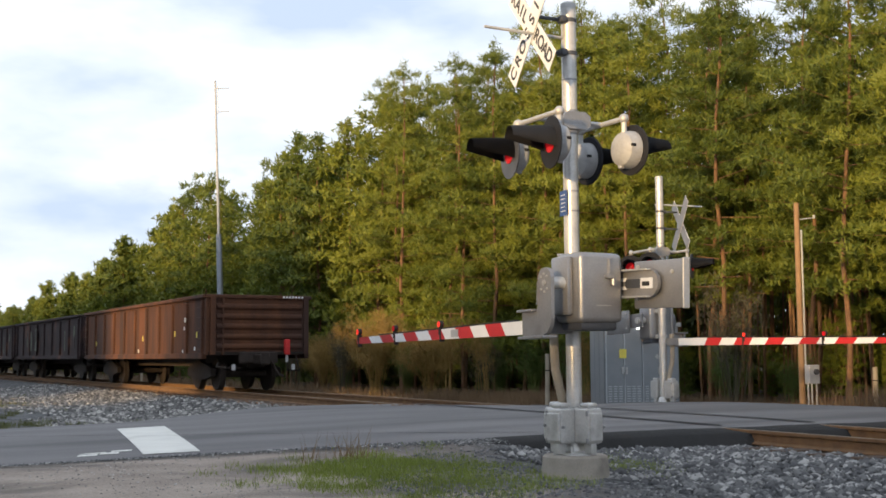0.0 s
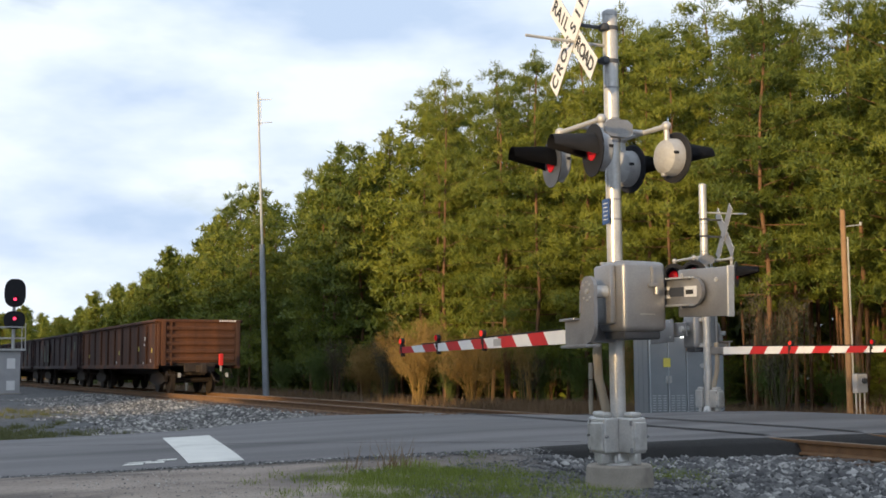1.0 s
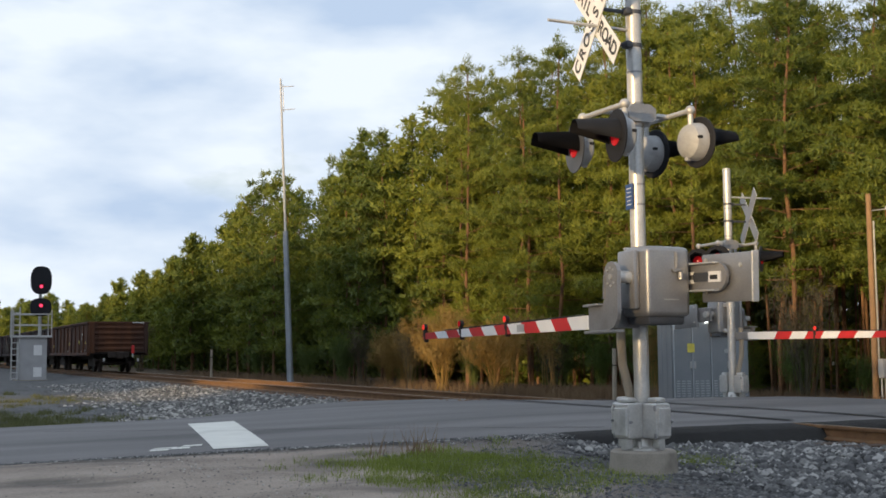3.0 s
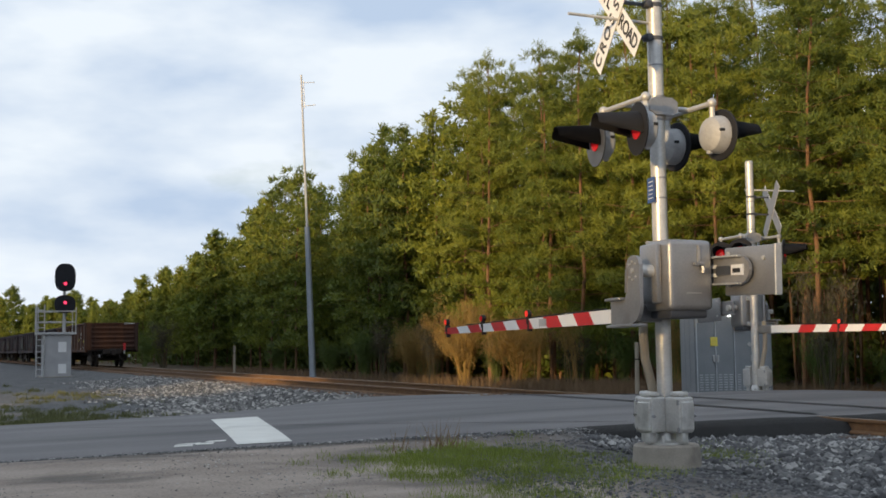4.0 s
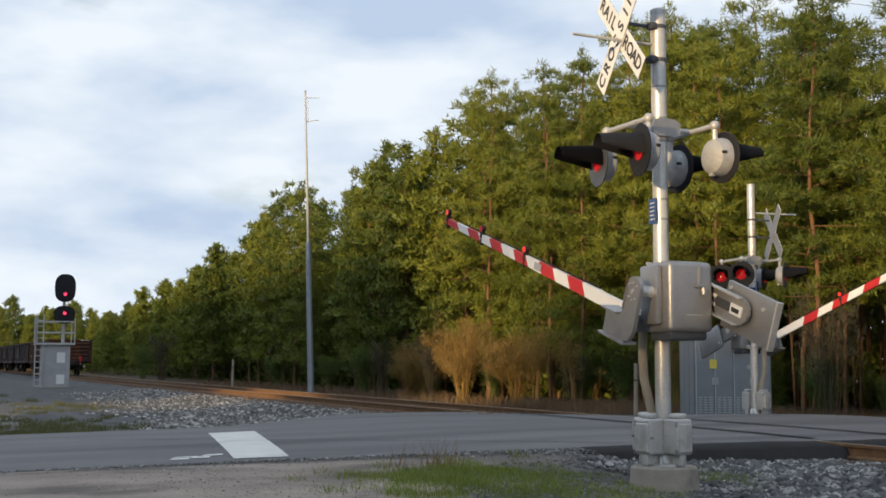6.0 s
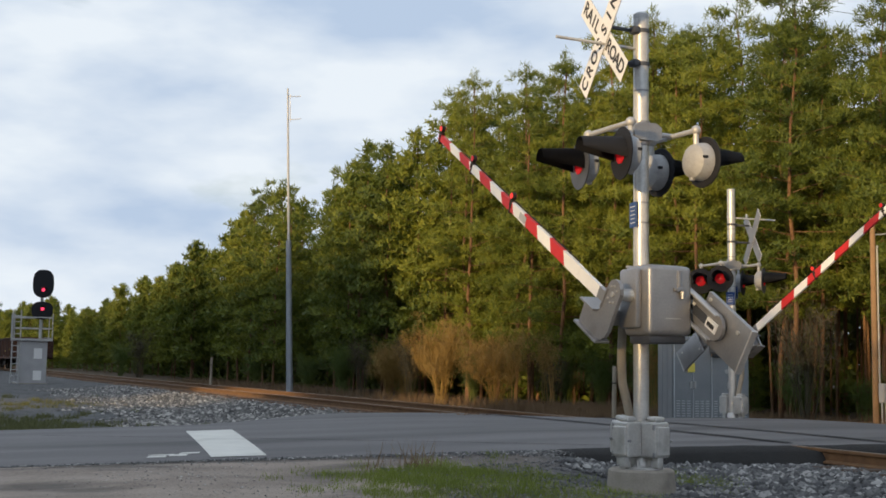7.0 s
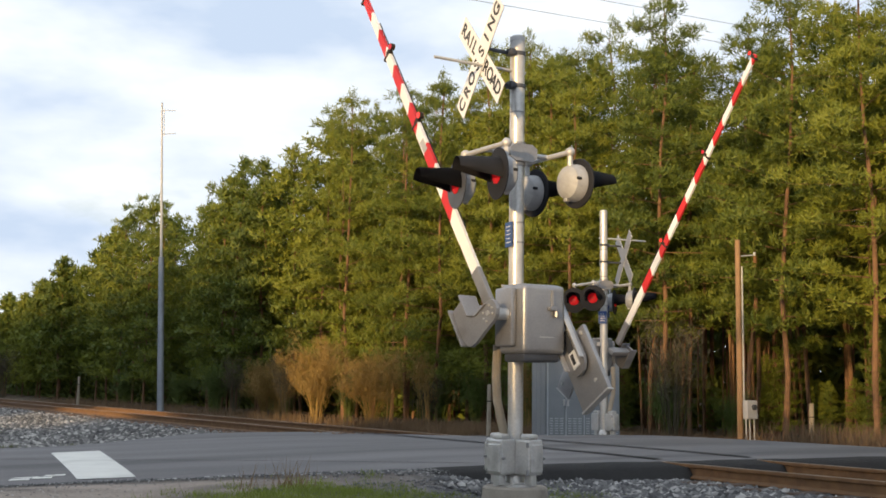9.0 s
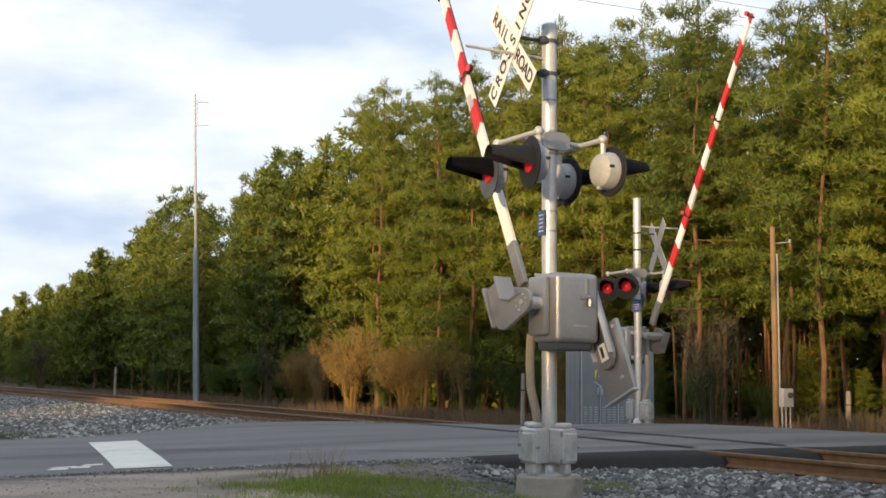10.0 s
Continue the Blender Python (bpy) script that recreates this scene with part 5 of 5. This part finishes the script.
blades("weed_stems", _g, 0.32, 0.006, DRYGRASS, "thin dry weed stems beside the road", 4, 0.3)


def stones(name, xy, lo, hi, material, label, seed, lift=0.2):
    """Broken stone: irregular eight-sided lumps on the ground."""
    r = np.random.default_rng(seed)
    n = len(xy)
    z = ground_z(xy[:, 0], xy[:, 1])
    s = r.uniform(lo, hi, (n, 1, 1)) * r.uniform(0.6, 1.25, (n, 1, 3)) * np.array([1, 1, 0.75])
    o = np.array([(1, 0, 0), (0, 1, 0), (-1, 0, 0), (0, -1, 0), (0.2, 0.1, 1), (0, 0, -0.8), (0.72, 0.7, 0.45), (-0.68, -0.6, 0.5)], float)
    o = o[None] * r.uniform(0.75, 1.25, (n, 8, 1)) * s
    a = r.uniform(0, 6.283, n)
    ca, sa = np.cos(a)[:, None], np.sin(a)[:, None]
    v = np.stack([o[..., 0] * ca - o[..., 1] * sa + xy[:, :1], o[..., 0] * sa + o[..., 1] * ca + xy[:, 1:], o[..., 2] + (z + lift * lo)[:, None]], -1)
    f = np.array([(0, 6, 4), (6, 1, 4), (1, 2, 4), (2, 7, 4), (7, 3, 4), (3, 0, 4), (0, 1, 6), (2, 3, 7)])
    faces = (f[None] + np.arange(n)[:, None, None] * 8).reshape(-1, 3)
    return tagged(raw(name, v.reshape(-1, 3), faces, material), label, "gravel", kind="stuff")


_p = np.column_stack([_r.uniform(-9.5, -1.2, 24000), 18.6 + 34 * _r.uniform(0, 1, 24000) ** 1.7])
_p = _p[(_p[:, 1] > road_far(_p[:, 0]) + 0.12) & (_p[:, 0] > -6.6 + 0.07 * (_p[:, 1] - 22) + 0.5 * np.sin(_p[:, 1]) + _r.normal(0, 0.3, len(_p)))]
stones("ballast", _p, 0.028, 0.070, STONE_LIGHT, "light grey crushed stone ballast beside the track", 5)
_p = np.column_stack([_r.uniform(-4.4, -0.9, 10000), _r.uniform(4.6, 11.2, 10000)])
_p = _p[(_p[:, 1] < road_near(_p[:, 0]) - 0.72) & (_p[:, 0] > -4.2 + 0.12 * (10.5 - _p[:, 1]))]
stones("ballast_shoulder", _p, 0.024, 0.060, STONE, "grey crushed stone beside the rusty rail", 6)
_p = np.column_stack([_r.uniform(-6.4, -2.6, 7000), _r.uniform(5.5, 11.2, 7000)])
_p = _p[_p[:, 1] < road_near(_p[:, 0]) - 0.3]
stones("fine_gravel", _p, 0.010, 0.026, STONE_DARK, "fine dark gravel round the signal base", 7)
_p = np.column_stack([np.concatenate([_r.uniform(-0.65, 0.65, 6000), _r.uniform(-1.55, 1.3, 8000)]), np.concatenate([_r.uniform(3, 10.8, 2500), _r.uniform(18.6, 60, 3500), 19.3 + 80 * _r.uniform(0, 1, 8000) ** 1.6])])
stones("track_ballast", _p, 0.03, 0.06, STONE_RUST, "rust-stained stones between the rails", 8, 0.6)
_p = np.column_stack([_r.uniform(-11.0, -5.5, 7000), _r.uniform(6.5, 12.6, 7000)])
_p = _p[(_p[:, 1] < road_near(_p[:, 0]) - 0.1) & (np.sin(_p[:, 0] * 2.1 + np.sin(_p[:, 1] * 3)) + _r.normal(0, 0.7, len(_p)) > 0.1)]
stones("loose_pebbles", _p, 0.004, 0.012, STONE_LIGHT, "scattered pebbles on the dirt shoulder", 10)
_x = _r.uniform(-12, -3.3, 5200)
_p = np.column_stack([_x, road_near(_x) - 0.05 + _r.normal(0, 0.16, 5200) - 0.25 * (_x > -5.6)])
stones("edge_gravel", _p, 0.006, 0.020, STONE, "gravel strewn along the broken road edge", 12, 1.6)


# ---- what moves ----
def motions():
    near = [(0.0, -1.1), (4.5, -1.1), (4.7, -0.8), (4.85, -0.05), (5.0, 1.1), (5.25, 4.0), (5.5, 8.0), (5.7, 12.2), (6.8, 28.0), (7.2, 32.4), (7.5, 35.6), (7.8, 39.2), (8.5, 48.3), (9.0, 54.2), (9.5, 59.3), (10.0, 64.0)]
    walk(near_gate, [(t, pose(*HINGE_NEAR, a, 0, 0)) for t, a in near])
    walk(far_gate, [(t, pose(*HINGE_FAR, 0, 0, 180) @ pose(0, 0, 0, a + np.interp(a, [0, 5, 30, 45, 64], [0.6, 1.2, 0.2, -1.4, -1.2]), 0, 0)) for t, a in near])
    walk(near_mech, [(t, pose(*SHAFT_NEAR, a, 0, 0)) for t, a in near])
    walk(far_mech, [(t, pose(*SHAFT_FAR, 0, 0, 180) @ pose(0, 0, 0, a + 1.0, 0, 0)) for t, a in near])
    for k, c in enumerate(cars):
        walk(c, [(t, pose(0, y + CAR_PITCH * k, 0.004)) for t, y in TRAIN])


motions()
